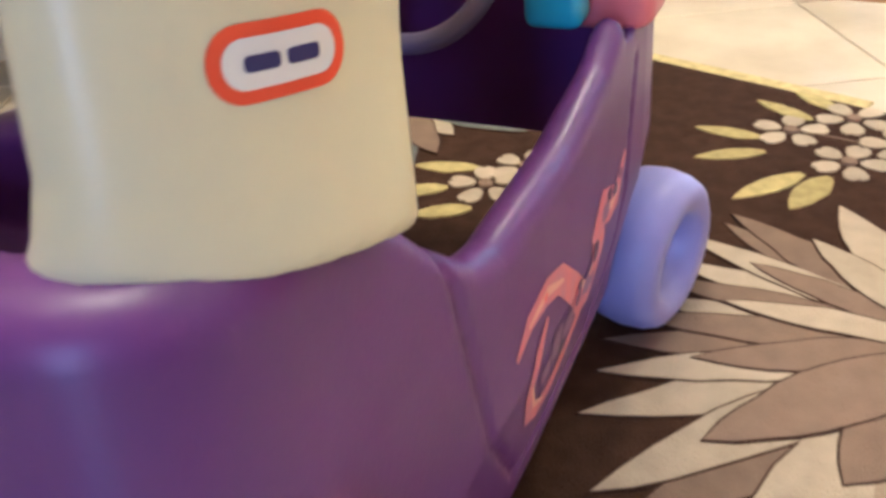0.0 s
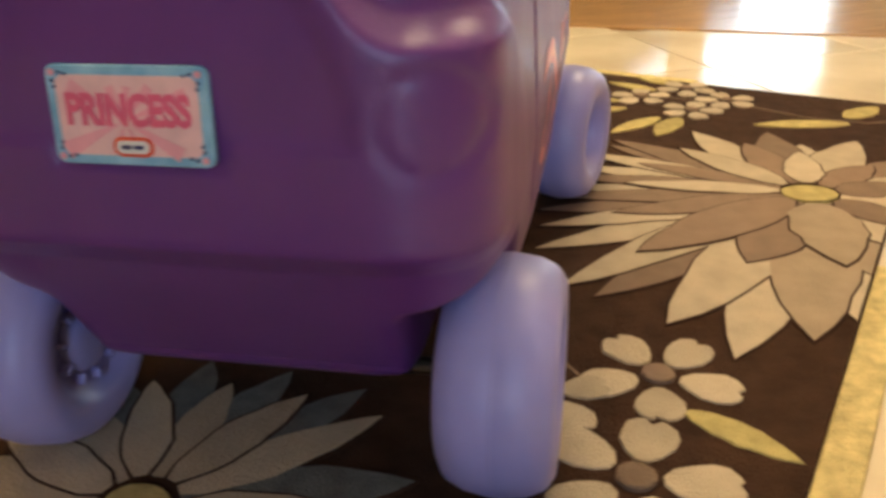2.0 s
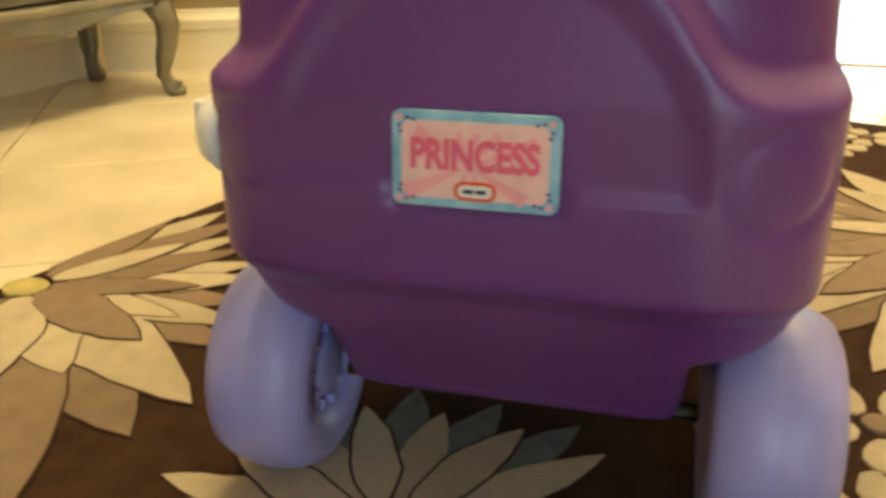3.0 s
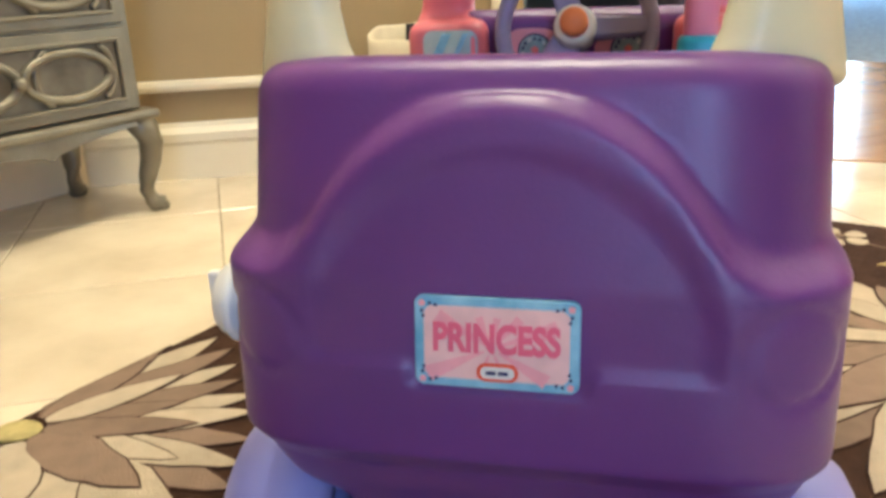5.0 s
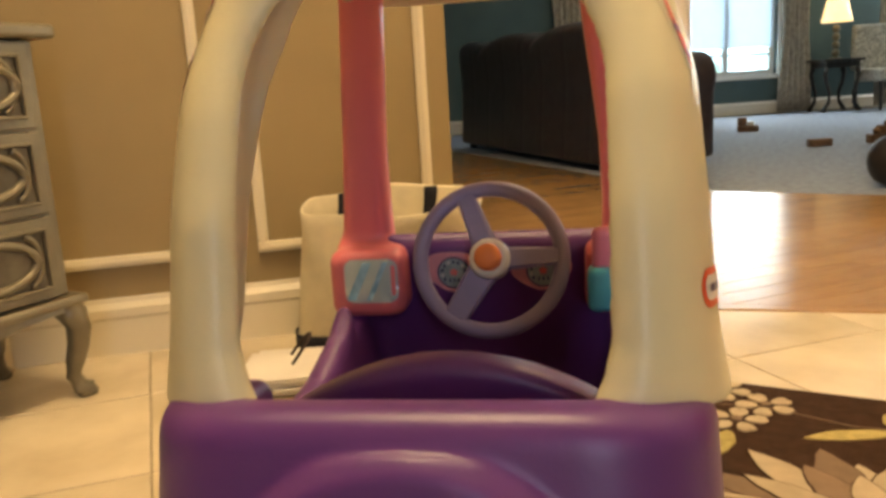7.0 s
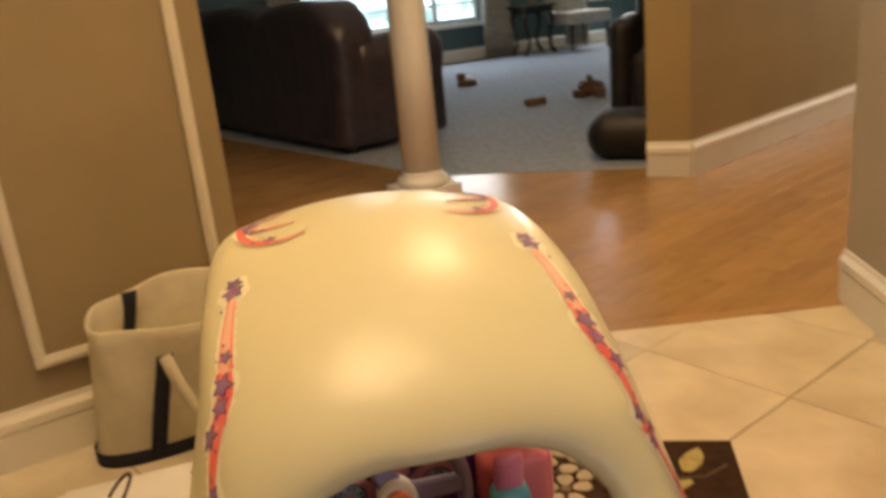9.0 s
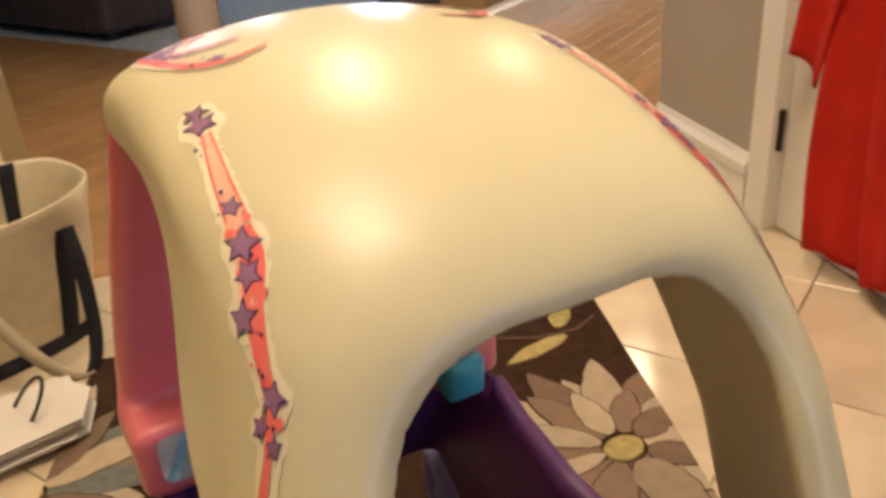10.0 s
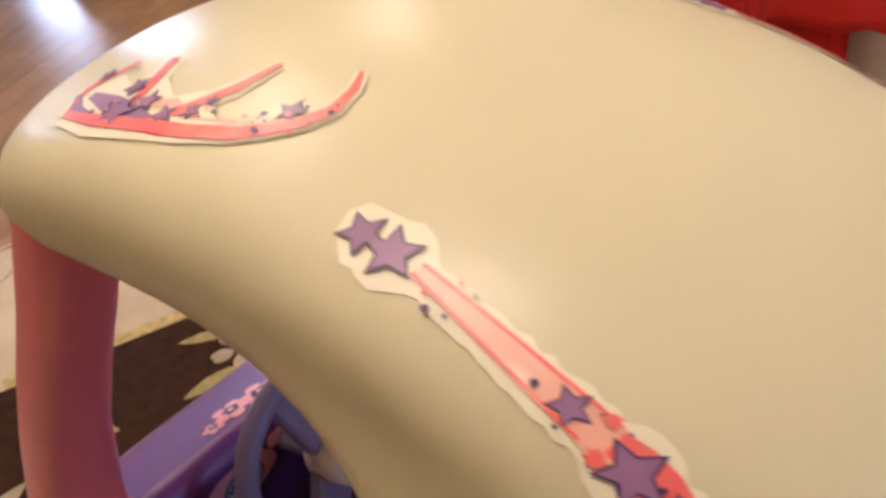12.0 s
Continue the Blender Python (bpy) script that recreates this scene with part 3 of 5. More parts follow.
def body_field(x, y, z):
    ax = np.abs(x)
    w = lerp(y, [0, 0.12, 0.30, 0.55, 0.68], [0.155, 0.160, 0.166, 0.166, 0.150]) + lerp(z, [0.07, 0.2, 0.30, 0.41], [-0.012, 0.004, 0.003, -0.003])
    rear = 0.011 + lerp(z, [0.10, 0.186, 0.202, 0.30, 0.42], [0.056, 0.016, 0.002, 0.003, 0.024])
    front = lerp(z, [0.1, 0.2, 0.32, 0.41], [0.66, 0.69, 0.68, 0.62])
    top = lerp(y, [0.0, 0.11, 0.14, 0.165, 0.19, 0.22, 0.25, 0.36, 0.44, 0.48, 0.52, 0.56, 0.68], [0.414, 0.400, 0.388, 0.368, 0.340, 0.316, 0.307, 0.308, 0.326, 0.346, 0.382, 0.402, 0.350])
    d = smax(smax(ax - w, rear - y, 0.075), y - front, 0.08)
    fender = lerp(y, [0.01, 0.03, 0.05, 0.07, 0.09, 0.11, 0.13, 0.15], [0.46, 0.385, 0.345, 0.318, 0.292, 0.262, 0.226, 0.185])
    mass = sstep(0.009, -0.009, z - smin(arch(x), fender, 0.02)) * sstep(0.20, 0.10, y)
    d = d - (0.0130 - 0.0066 * sstep(0.018, 0.075, y)) * mass
    d = smax(d, z - top, 0.022)
    d = smax(d, 0.085 - z, 0.02)
    # half-round recess on the tail, above the number plate
    rr = np.hypot((x + 0.004) * 0.98, np.maximum(z - 0.262, 0))
    low = 0.2570 - z
    rim = rr - 0.102
    d = d + 0.0036 * sstep(0.007, -0.006, rim) * sstep(0.003, -0.002, low) * sstep(0.06, 0.045, y)
    pocket = smax(np.abs(x + 0.006) - 0.0465, np.abs(z - 0.272) - 0.028, 0.004)
    d = d + 0.0030 * sstep(-0.004, 0.003, low) * sstep(0.002, -0.002, pocket) * sstep(0.06, 0.045, y)
    # round lamp outlines at the corners
    ring = np.abs(np.hypot(ax - 0.136, z - 0.268) - 0.024)
    d = d + 0.0015 * sstep(0.005, 0.0, ring) * sstep(0.09, 0.06, y)
    # panel line on the flanks
    line = polydist(y, z, [(0.185, 0.39), (0.195, 0.30), (0.215, 0.20), (0.26, 0.125), (0.42, 0.118), (0.48, 0.16), (0.515, 0.30)])
    d = d + 0.003 * sstep(0.006, 0.0, line) * sstep(0.10, 0.13, ax)
    # wheel wells
    for wy, r in ((0.098, 0.092), (0.600, 0.102)):
        well = smax(np.hypot(y - wy, z - 0.08) - r, (0.108 if wy < 0.3 else 0.10) - ax, 0.015)
        d = smax(d, -well, 0.012)
    # seats for the front pillars' feet
    d = smax(d, -smax(smax(ax - 0.1635, np.abs(y - 0.4985) - 0.0155, 0.008), 0.318 - z, 0.008), 0.008)
    # inside: leg room open to the ground, boot behind the seat
    cav = smax(smax(ax - lerp(z, [0.1, 0.22, 0.32], [0.120, 0.128, 0.144]), 0.20 - y, 0.04), y - lerp(z, [0.0, 0.19, 0.20, 0.5], [0.75, 0.75, 0.575, 0.525]), 0.03)
    hump = 0.3925 - 0.0265 * (ax / 0.094) ** 2
    back = smax(smax(ax - 0.118, np.abs(y - 0.172 - 0.08 * (0.39 - z)) - 0.018, 0.012), z - hump, 0.014)
    d = smax(d, -cav, 0.02)
    boot = smax(smax(ax - 0.097, np.abs(y - 0.104) - 0.036, 0.02), 0.21 - z, 0.02)
    d = smax(d, -boot, 0.010)
    gap = smax(smax(ax - 0.118, np.abs(y - 0.175) - 0.06, 0.01), 0.33 - z, 0.02)
    d = smax(d, -gap, 0.012)
    seat = smax(smax(ax - 0.130, np.abs(y - 0.235) - 0.075, 0.02), np.abs(z - 0.165) - 0.035, 0.02)
    d = smin(d, smin(seat, smax(back, 0.15 - z, 0.01), 0.015), 0.008)
    return d


body_me = moulded("body", body_field, (-0.215, -0.02, 0.05), (0.215, 0.72, 0.44), 0.0042, PURPLE)
car = thing("toy_car", "purple and cream plastic ride-on toy car on a brown rug", "toy car", (0.006, 0, 0))
body = part("body", body_me, PURPLE, car, "glossy deep purple moulded plastic body")


def soft(v, xs, ys, width):
    """A smoothly rounded line through the given breaks."""
    g = np.linspace(xs[0] - 0.1, xs[-1] + 0.1, 400)
    n = max(3, int(width / (g[1] - g[0])) | 1)
    k = np.hanning(n + 2)
    p = np.pad(np.interp(g, xs, ys), n // 2 + 1, mode="edge")
    return np.interp(v, g, np.convolve(p, k / k.sum(), "valid"))


def roof_field(x, y, z):
    ax = np.abs(x)
    w = soft(z, [0.38, 0.43, 0.57, 0.66, 0.75], [0.1745, 0.1652, 0.1582, 0.1355, 0.1358], 0.05)
    rear = soft(z, [0.38, 0.43, 0.50, 0.56, 0.61, 0.65, 0.68, 0.70, 0.74], [0.0438, 0.0449, 0.0567, 0.0785, 0.1040, 0.1297, 0.1656, 0.2019, 0.2996], 0.035)
    top = 0.7279 - 1.448 * x * x - 1.096 * (y - 0.375) ** 2
    o = smax(smax(ax - w, rear - y, 0.1164), y - 0.5420, 0.0647)
    o = smax(o, z - top, 0.0227)
    shell = np.maximum(o, -(o + 0.030))
    hole = smax(ax - lerp(z, [0.38, 0.402, 0.412, 0.43, 0.57, 0.68], [0.082, 0.083, 0.0880, 0.0930, 0.0944, 0.0878]), z - 0.6333, 0.0790)
    hole = smax(hole, y - 0.27, 0.02)
    yf = soft(z, [0.38, 0.42, 0.50, 0.60, 0.70], [0.1650, 0.1788, 0.2027, 0.2676, 0.2734], 0.03)
    side = smax(yf - y, z - soft(y, [0.2, 0.42, 0.5], [0.6640, 0.6520, 0.6447], 0.05), 0.1308)
    d = smax(shell, -hole, 0.042)
    d = smax(d, -side, 0.020)
    return smax(d, 0.4010 - 0.26 * (y - 0.05) - z, 0.006)


roof_me = moulded("roof", roof_field, (-0.20, 0.0, 0.345), (0.20, 0.56, 0.76), 0.0042, CREAM)
roof = part("roof", roof_me, CREAM, car, "cream moulded plastic roof with wide rear pillars")


def pink_field(x, y, z):
    """The front pillar of one side (x grows outward)."""
    cx = soft(z, [0.38, 0.43, 0.50, 0.56, 0.60, 0.70], [0.148, 0.145, 0.138, 0.1295, 0.1230, 0.109], 0.03)
    cy = soft(z, [0.38, 0.43, 0.50, 0.56, 0.60, 0.70], [0.579, 0.569, 0.549, 0.525, 0.507, 0.468], 0.04)
    hw = lerp(z, [0.38, 0.43, 0.50, 0.70], [0.031, 0.027, 0.0235, 0.0205])
    stem_ = smax(smax(np.abs(x - cx) - hw, np.abs(y - cy) - 0.022, 0.020), 0.36 - z, 0.01)
    foot = smax(smax(np.abs(x - 0.1385) - 0.0415, np.abs(y - 0.538) - 0.031, 0.016), np.abs(z - 0.3555) - 0.0375, 0.016)
    return smax(smin(stem_, foot, 0.016), z - 0.662, 0.004)


pink_me = moulded("front_pillar", pink_field, (0.06, 0.40, 0.30), (0.20, 0.63, 0.72), 0.004, CORAL)
for s in (1, -1):
    p = part("front_pillar", pink_me, CORAL, car, "coral pink plastic front pillar")
    p.scale.x = s


# wheels: closed lavender tyre with a hub recess on both faces
def wheel_mesh():
    prof = [(0.018, -0.022), (0.037, -0.022), (0.043, -0.032), (0.051, -0.036), (0.061, -0.036), (0.070, -0.031), (0.0755, -0.019), (0.0778, -0.0022), (0.0770, 0.0), (0.0778, 0.0022), (0.0755, 0.019), (0.070, 0.031), (0.061, 0.036), (0.050, 0.0355), (0.043, 0.031), (0.038, 0.018), (0.035, -0.004), (0.012, -0.006)]
    bm = lathe(prof, 64, "x")
    bmesh.ops.bevel(bm, geom=[e for e in bm.edges if e.calc_face_angle(0) > 0.6], offset=0.0015, segments=2, affect="EDGES")
    return mesh_of("tyre", bm, LAVENDER, True)


tyre_me = wheel_mesh()
hub_me = mesh_of("hub", lathe([(0.004, -0.030), (0.020, -0.030), (0.024, -0.026), (0.026, -0.0225), (0.010, -0.0222)], 32, "x"), LAVENDER, True)
seam_me = mesh_of("mould_seam", lathe([(0.0768, -0.0016), (0.0776, -0.0012), (0.0778, 0.0), (0.0776, 0.0012), (0.0768, 0.0016)], 64, "x"), SEAM, True)
lug_me = mesh_of("lug", box(-0.0300, -0.0222, -0.002, 0.002, 0.026, 0.034, 0.001), LAVENDER)
cap_me = mesh_of("axle_cap", lathe([(0.001, 0.004), (0.008, 0.003), (0.011, -0.002), (0.011, -0.0058)], 24, "x"), CORD, True)
for wx, wy in ((0.160, 0.098), (-0.164, 0.098), (0.170, 0.600), (-0.170, 0.600)):
    wheel = part("wheel", tyre_me, LAVENDER, car, "lavender plastic wheel")
    wheel.location = (wx, wy, 0.0775)
    wheel.scale.x = 1 if wx > 0 else -1
    if wy > 0.4:
        wheel.rotation_euler.z = radians(-13)
    part("hub", hub_me, LAVENDER, wheel)
    part("mould_seam", seam_me, SEAM, wheel, "brownish worn mould seam round the tread")
    part("axle_cap", cap_me, CORD, wheel, "dark axle cap")
    for i in range(10):
        part("lug", lug_me, LAVENDER, wheel).rotation_euler = (2 * math.pi * i / 10, 0, 0)
for wy in (0.098,):
    part("axle", lathe([(0.006, -0.12), (0.006, 0.12)], 12, "x"), HINGE, car, "steel axle").location = (0, wy, 0.0775)

# steering wheel
steer = part("steering_wheel", box(-0.001, 0.001, -0.001, 0.001, -0.001, 0.001), STEER, car, "grey-lavender steering wheel with an orange horn button")
steer.matrix_local = pose(0.0, 0.494, 0.384, 73, 0, 0)
part("rim", tube([(0.074 * math.cos(a), 0.074 * math.sin(a), 0) for a in np.linspace(0, 2 * math.pi, 64, endpoint=False)], 0.0082, 14, True), STEER, steer, smooth=True)
for a0, a1, wd in ((104, 118, 0.013), (-8, 12, 0.012), (228, 246, 0.016)):
    a = radians((a0 + a1) / 2)
    bm = prism([(0.012, -wd), (0.072, -wd * 0.75), (0.072, wd * 0.75), (0.012, wd)], -0.006, 0.007, 0.003)
    part("spoke", bm, STEER, steer).rotation_euler = (0, 0, a)
part("boss", lathe([(0.021, -0.010), (0.021, 0.014), (0.0195, 0.022), (0.017, 0.0245), (0.014, 0.025)], 36), WHITEP, steer, "cream horn boss", True)
part("horn_button", lathe([(0.0138, 0.0245), (0.0135, 0.036), (0.0115, 0.040), (0.002, 0.041)], 32), ORANGE, steer, "orange horn button", True)
part("column", lathe([(0.012, -0.06), (0.012, -0.01)], 20), STEER, steer)


# ---- rug ----
RU = (0.937, -0.350)
RV = (0.350, 0.937)
U0, U1, S0, S1 = -0.645, 0.302, -0.50, 1.205


def rug_xy(u, v):
    return (u * RU[0] + v * RV[0], u * RU[1] + v * RV[1])


def rug_uv(x, y):
    return (x * RU[0] + y * RU[1], x * RV[0] + y * RV[1])


rug = thing("rug", "brown tufted rug with cream and taupe flowers, pale yellow binding", "rug", kind="")
part("field", prism([rug_xy(U0, S0), rug_xy(U1, S0), rug_xy(U1, S1), rug_xy(U0, S1)], FLOOR_Z + 0.0005, -0.0016, 0.002), RUGBROWN, rug, "dark brown cut pile")
b = 0.030
for u0, u1, v0, v1 in ((U1 + 0.0005, U1 + b, S0 - b, 0.60), (U0 + 0.2, -0.06, S1 + 0.0005, S1 + b), (U0, U1, S0 - b, S0 - 0.0005)):
    part("binding", prism([rug_xy(u0, v0), rug_xy(u1, v0), rug_xy(u1, v1), rug_xy(u0, v1)], FLOOR_Z + 0.0005, -0.0035, 0.0015), RUGEDGE, rug, "pale yellow woven binding")


def clip_poly(poly):
    """Keeps what lies on the rug."""
    p = [rug_uv(*q) for q in poly]
    for axis, lim, sgn in ((0, U0 + 0.002, 1), (0, U1 - 0.002, -1), (1, S0 + 0.002, 1), (1, S1 - 0.002, -1)):
        out = []
        for a, c in zip(p, p[1:] + p[:1]):
            da, dc = (a[axis] - lim) * sgn, (c[axis] - lim) * sgn
            if da >= 0:
                out.append(a)
            if da * dc < 0:
                t = da / (da - dc)
                out.append((a[0] + t * (c[0] - a[0]), a[1] + t * (c[1] - a[1])))
        p = out
        if len(p) < 3:
            return []
    return [rug_xy(*q) for q in p]


rr = random.Random(5)


LAYER = [0]


def petal(cx, cy, ang, r0, r1, width, mat, bulge=0.6, room=None, level=0, rim=0.0):
    """One tufted petal from radius r0 to r1, pointed at its tip, a little irregular; rim: a dark line tufted round it."""
    LAYER[0] += 1
    n = 10
    ca, sa = math.cos(ang), math.sin(ang)
    bend = rr.uniform(-0.10, 0.10)
    side = [[], []]
    for k in (0, 1):
        for i in range(n + 1):
            t = i / n
            w = 0.5 * width * (math.sin(math.pi * min(1, t ** bulge * 0.95 + 0.05)) ** 0.75) * (1 + rr.uniform(-0.09, 0.09))
            r = r0 + (r1 - r0) * t
            if room:
                w = min(w, max(0.002, r * math.tan(room) - 0.0012))
            side[k].append((r, 0 if i == n else w))
    made = None
    for grow, m, h in (((rim, RUGBROWN, 0.0), (0.0, mat, 0.0004)) if rim else ((0.0, mat, 0.0),)):
        left = [(r + (grow if i == n else -grow if i == 0 else 0), w + grow * (i < n)) for i, (r, w) in enumerate(side[0])]
        right = [(r - (grow if i == 0 else 0), -w - grow) for i, (r, w) in enumerate(side[1][:-1])][::-1]
        span = r1 - r0
        outline = [(r, w + bend * span * ((r - r0) / span) ** 2 * 0.5) for r, w in left + right]
        poly = clip_poly([(cx + r * ca - w * sa, cy + r * sa + w * ca) for r, w in outline])
        if len(poly) >= 3:
            made = part("petal_line" if grow else "petal", prism(poly, -0.004, 0.0009 * level + 0.000012 * (LAYER[0] % 40) + h, 0.0010), m, rug)
    return made


def disc(cx, cy, r, mat, squash=1.0, name="flower_heart"):
    poly = clip_poly([(cx + r * (1 + rr.uniform(-0.06, 0.06)) * math.cos(a), cy + squash * r * math.sin(a)) for a in np.linspace(0, 2 * math.pi, 18, endpoint=False)])
    return part(name, prism(poly, -0.004, 0.0030, 0.0012), mat, rug)


TONES = {0: RUGTAN, 1: RUGCREAM, 2: RUGSLATE, 3: RUGLIGHT}


def daisy(cx, cy, heart, spans, inner=()):
    """A large flower: (angle in degrees, length, width, tone) for each outer petal, and for those that lie over them."""
    disc(cx, cy, heart, RUGYEL, 0.8)
    for k, (a, r1, w, tone) in enumerate(spans):
        petal(cx, cy, radians(a), heart + 0.004, r1, w * 1.08, TONES[tone], level=0 if tone == 2 else k % 2, rim=0.0022, bulge=0.85)
    for k, (a, r1, w, tone) in enumerate(inner):
        petal(cx, cy, radians(a), heart + 0.001, r1, w, TONES[tone], level=2 + k % 2, rim=0.0020, bulge=0.8)


def blossom_petal(cx, cy, ang, r0, r1, width):
    """A broad petal with a shallow notch in its blunt tip."""
    LAYER[0] += 1
    ca, sa = math.cos(ang), math.sin(ang)
    span = r1 - r0
    half = [(0.0, 0.22), (0.15, 0.62), (0.40, 0.92), (0.65, 1.0), (0.85, 0.86), (0.97, 0.52), (1.0, 0.28)]
    left = [(r0 + span * t, 0.5 * width * w * (1 + rr.uniform(-0.07, 0.07))) for t, w in half]
    right = [(r0 + span * t, -0.5 * width * w * (1 + rr.uniform(-0.07, 0.07))) for t, w in half]
    outline = left + [(r1 - span * rr.uniform(0.06, 0.13), rr.uniform(-0.1, 0.1) * width)] + right[::-1]
    poly = clip_poly([(cx + r * ca - w * sa, cy + r * sa + w * ca) for r, w in outline])
    if len(poly) >= 3:
        part("petal", prism(poly, -0.004, 0.000012 * (LAYER[0] % 40), 0.0010), RUGCREAM, rug)


def small_flower(cx, cy, r, turn):
    disc(cx, cy, r * 0.20, RUGTAN)
    for k in range(5):
        blossom_petal(cx, cy, radians(turn + 72 * k + rr.uniform(-3, 3)), r * 0.27, r * rr.uniform(0.92, 1.05), r * 0.60)


def leaf(x0, y0, x1, y1, width, mat=None):
    petal(x0, y0, math.atan2(y1 - y0, x1 - x0), 0.0, math.hypot(x1 - x0, y1 - y0), width, mat or RUGYEL, bulge=0.9)


def stem(points, w=0.003):
    band = ribbon(points, [w] * len(points))
    poly = clip_poly(band)
    if len(poly) >= 3:
        part("stem", prism(poly, -0.004, -0.0006), RUGTAN, rug)


# the large flower beside the car
daisy(0.461, 0.629, 0.032, [
    (196, 0.325, 0.044, 0), (204, 0.335, 0.044, 1), (212, 0.362, 0.050, 1), (222, 0.384, 0.058, 1), (231.8, 0.374, 0.066, 0), (243.0, 0.372, 0.076, 1), (252.2, 0.395, 0.074, 1), (259.8, 0.342, 0.084, 3), (267.5, 0.310, 0.060, 1), (278, 0.21, 0.070, 3), (291, 0.20, 0.066, 1),
    (306, 0.19, 0.065, 0), (322, 0.18, 0.06, 1), (340, 0.17, 0.06, 1), (0, 0.17, 0.06, 0), (20, 0.18, 0.06, 1), (42, 0.21, 0.06, 0), (66, 0.232, 0.062, 1), (82, 0.190, 0.060, 1), (95, 0.237, 0.062, 0), (118, 0.262, 0.058, 1), (139.5, 0.292, 0.048, 0), (148, 0.285, 0.040, 0), (155, 0.300, 0.040, 1), (165, 0.290, 0.042, 1), (174.5, 0.290, 0.040, 0), (182, 0.290, 0.042, 1), (189, 0.300, 0.040, 0)],
    [(106.5, 0.188, 0.058, 0), (133.5, 0.205, 0.046, 1), (155, 0.215, 0.036, 0), (176, 0.215, 0.036, 1), (202, 0.245, 0.046, 0), (222, 0.275, 0.068, 0), (246, 0.218, 0.082, 0), (270, 0.193, 0.080, 3), (293, 0.155, 0.056, 1), (316, 0.14, 0.05, 0), (345, 0.13, 0.05, 1), (15, 0.13, 0.05, 0), (50, 0.145, 0.05, 0), (85, 0.150, 0.048, 1)])
# the flower under the tail
daisy(-0.068, 0.022, 0.024, [
    (52, 0.190, 0.042, 2), (76, 0.172, 0.042, 2), (100, 0.172, 0.042, 2), (124, 0.165, 0.042, 2), (147, 0.165, 0.042, 2), (18, 0.185, 0.046, 2), (-12, 0.18, 0.046, 2), (186, 0.18, 0.046, 2), (215, 0.18, 0.05, 2), (250, 0.17, 0.05, 2), (285, 0.17, 0.05, 2), (320, 0.17, 0.05, 2),
    (39, 0.182, 0.036, 1), (64, 0.153, 0.034, 1), (88, 0.142, 0.036, 1), (112, 0.147, 0.034, 1), (135, 0.142, 0.036, 1), (158, 0.155, 0.036, 1), (173, 0.180, 0.036, 1), (3, 0.17, 0.040, 1), (200, 0.17, 0.045, 1), (232, 0.17, 0.045, 1), (268, 0.16, 0.045, 1), (303, 0.17, 0.045, 1), (337, 0.17, 0.045, 1)])
# the flower at the other edge
daisy(-0.556, 0.274, 0.026, [
    (-88, 0.26, 0.07, 1), (-76, 0.29, 0.075, 0), (-62, 0.36, 0.080, 1), (-50, 0.375, 0.072, 0), (-38, 0.330, 0.085, 0), (-25, 0.325, 0.078, 1), (-12, 0.28, 0.060, 0), (-3, 0.27, 0.046, 1), (6, 0.26, 0.046, 0), (16, 0.25, 0.046, 1), (26, 0.250, 0.046, 1), (36, 0.235, 0.045, 0), (46, 0.245, 0.046, 1), (56, 0.26, 0.048, 0), (68, 0.27, 0.05, 1), (80, 0.27, 0.05, 0)],
    [(-80, 0.18, 0.066, 0), (-60, 0.20, 0.070, 1), (-41, 0.205, 0.070, 1), (-20, 0.20, 0.060, 0), (-4, 0.20, 0.042, 1), (12, 0.19, 0.038, 0), (30, 0.17, 0.036, 0), (50, 0.18, 0.040, 1), (72, 0.18, 0.042, 0)])
# far corner flower
daisy(-0.33, 1.02, 0.028, [(a, 0.23 + 0.05 * math.sin(a * 0.13), 0.056, (0, 1, 2)[i % 3]) for i, a in enumerate(range(0, 360, 15))])
small_flower(0.272, 0.226, 0.064, -16)
small_flower(0.253, 0.102, 0.068, 4)
small_flower(0.184, 0.188, 0.052, 22)
for fx, fy, ft in ((0.275, 1.050, 20), (0.352, 1.105, 50), (0.350, 0.975, 0), (0.41, 1.035, 30), (-0.04, 0.86, 12), (-0.075, 0.80, 40), (0.02, 0.93, 0)):
    small_flower(fx, fy, 0.050, ft)
for l in ((0.291, 0.181, 0.367, 0.137, 0.026), (0.30, 0.93, 0.222, 0.85, 0.032), (0.33, 0.93, 0.29, 0.84, 0.036), (0.24, 1.02, 0.15, 1.03, 0.028), (0.25, 0.98, 0.165, 0.94, 0.028), (0.33, 1.13, 0.27, 1.19, 0.028),
          (0.38, 1.14, 0.37, 1.20, 0.024), (0.30, 1.09, 0.22, 1.14, 0.026), (0.572, 0.925, 0.435, 0.908, 0.036), (0.575, 0.955, 0.635, 1.02, 0.040), (-0.07, 0.74, -0.14, 0.70, 0.03), (-0.10, 0.84, -0.19, 0.82, 0.03), (-0.12, 0.78, -0.20, 0.74, 0.03),
          (0.0, 0.98, -0.09, 1.0, 0.03), (0.02, 1.0, -0.05, 1.06, 0.03), (0.06, 1.06, 0.01, 1.13, 0.026)):
    leaf(*l)
stem([(0.30, 1.05), (0.42, 1.02), (0.52, 0.95), (0.60, 0.93), (0.655, 0.95)])
stem([(0.215, 0.21), (0.17, 0.27), (0.12, 0.33)])


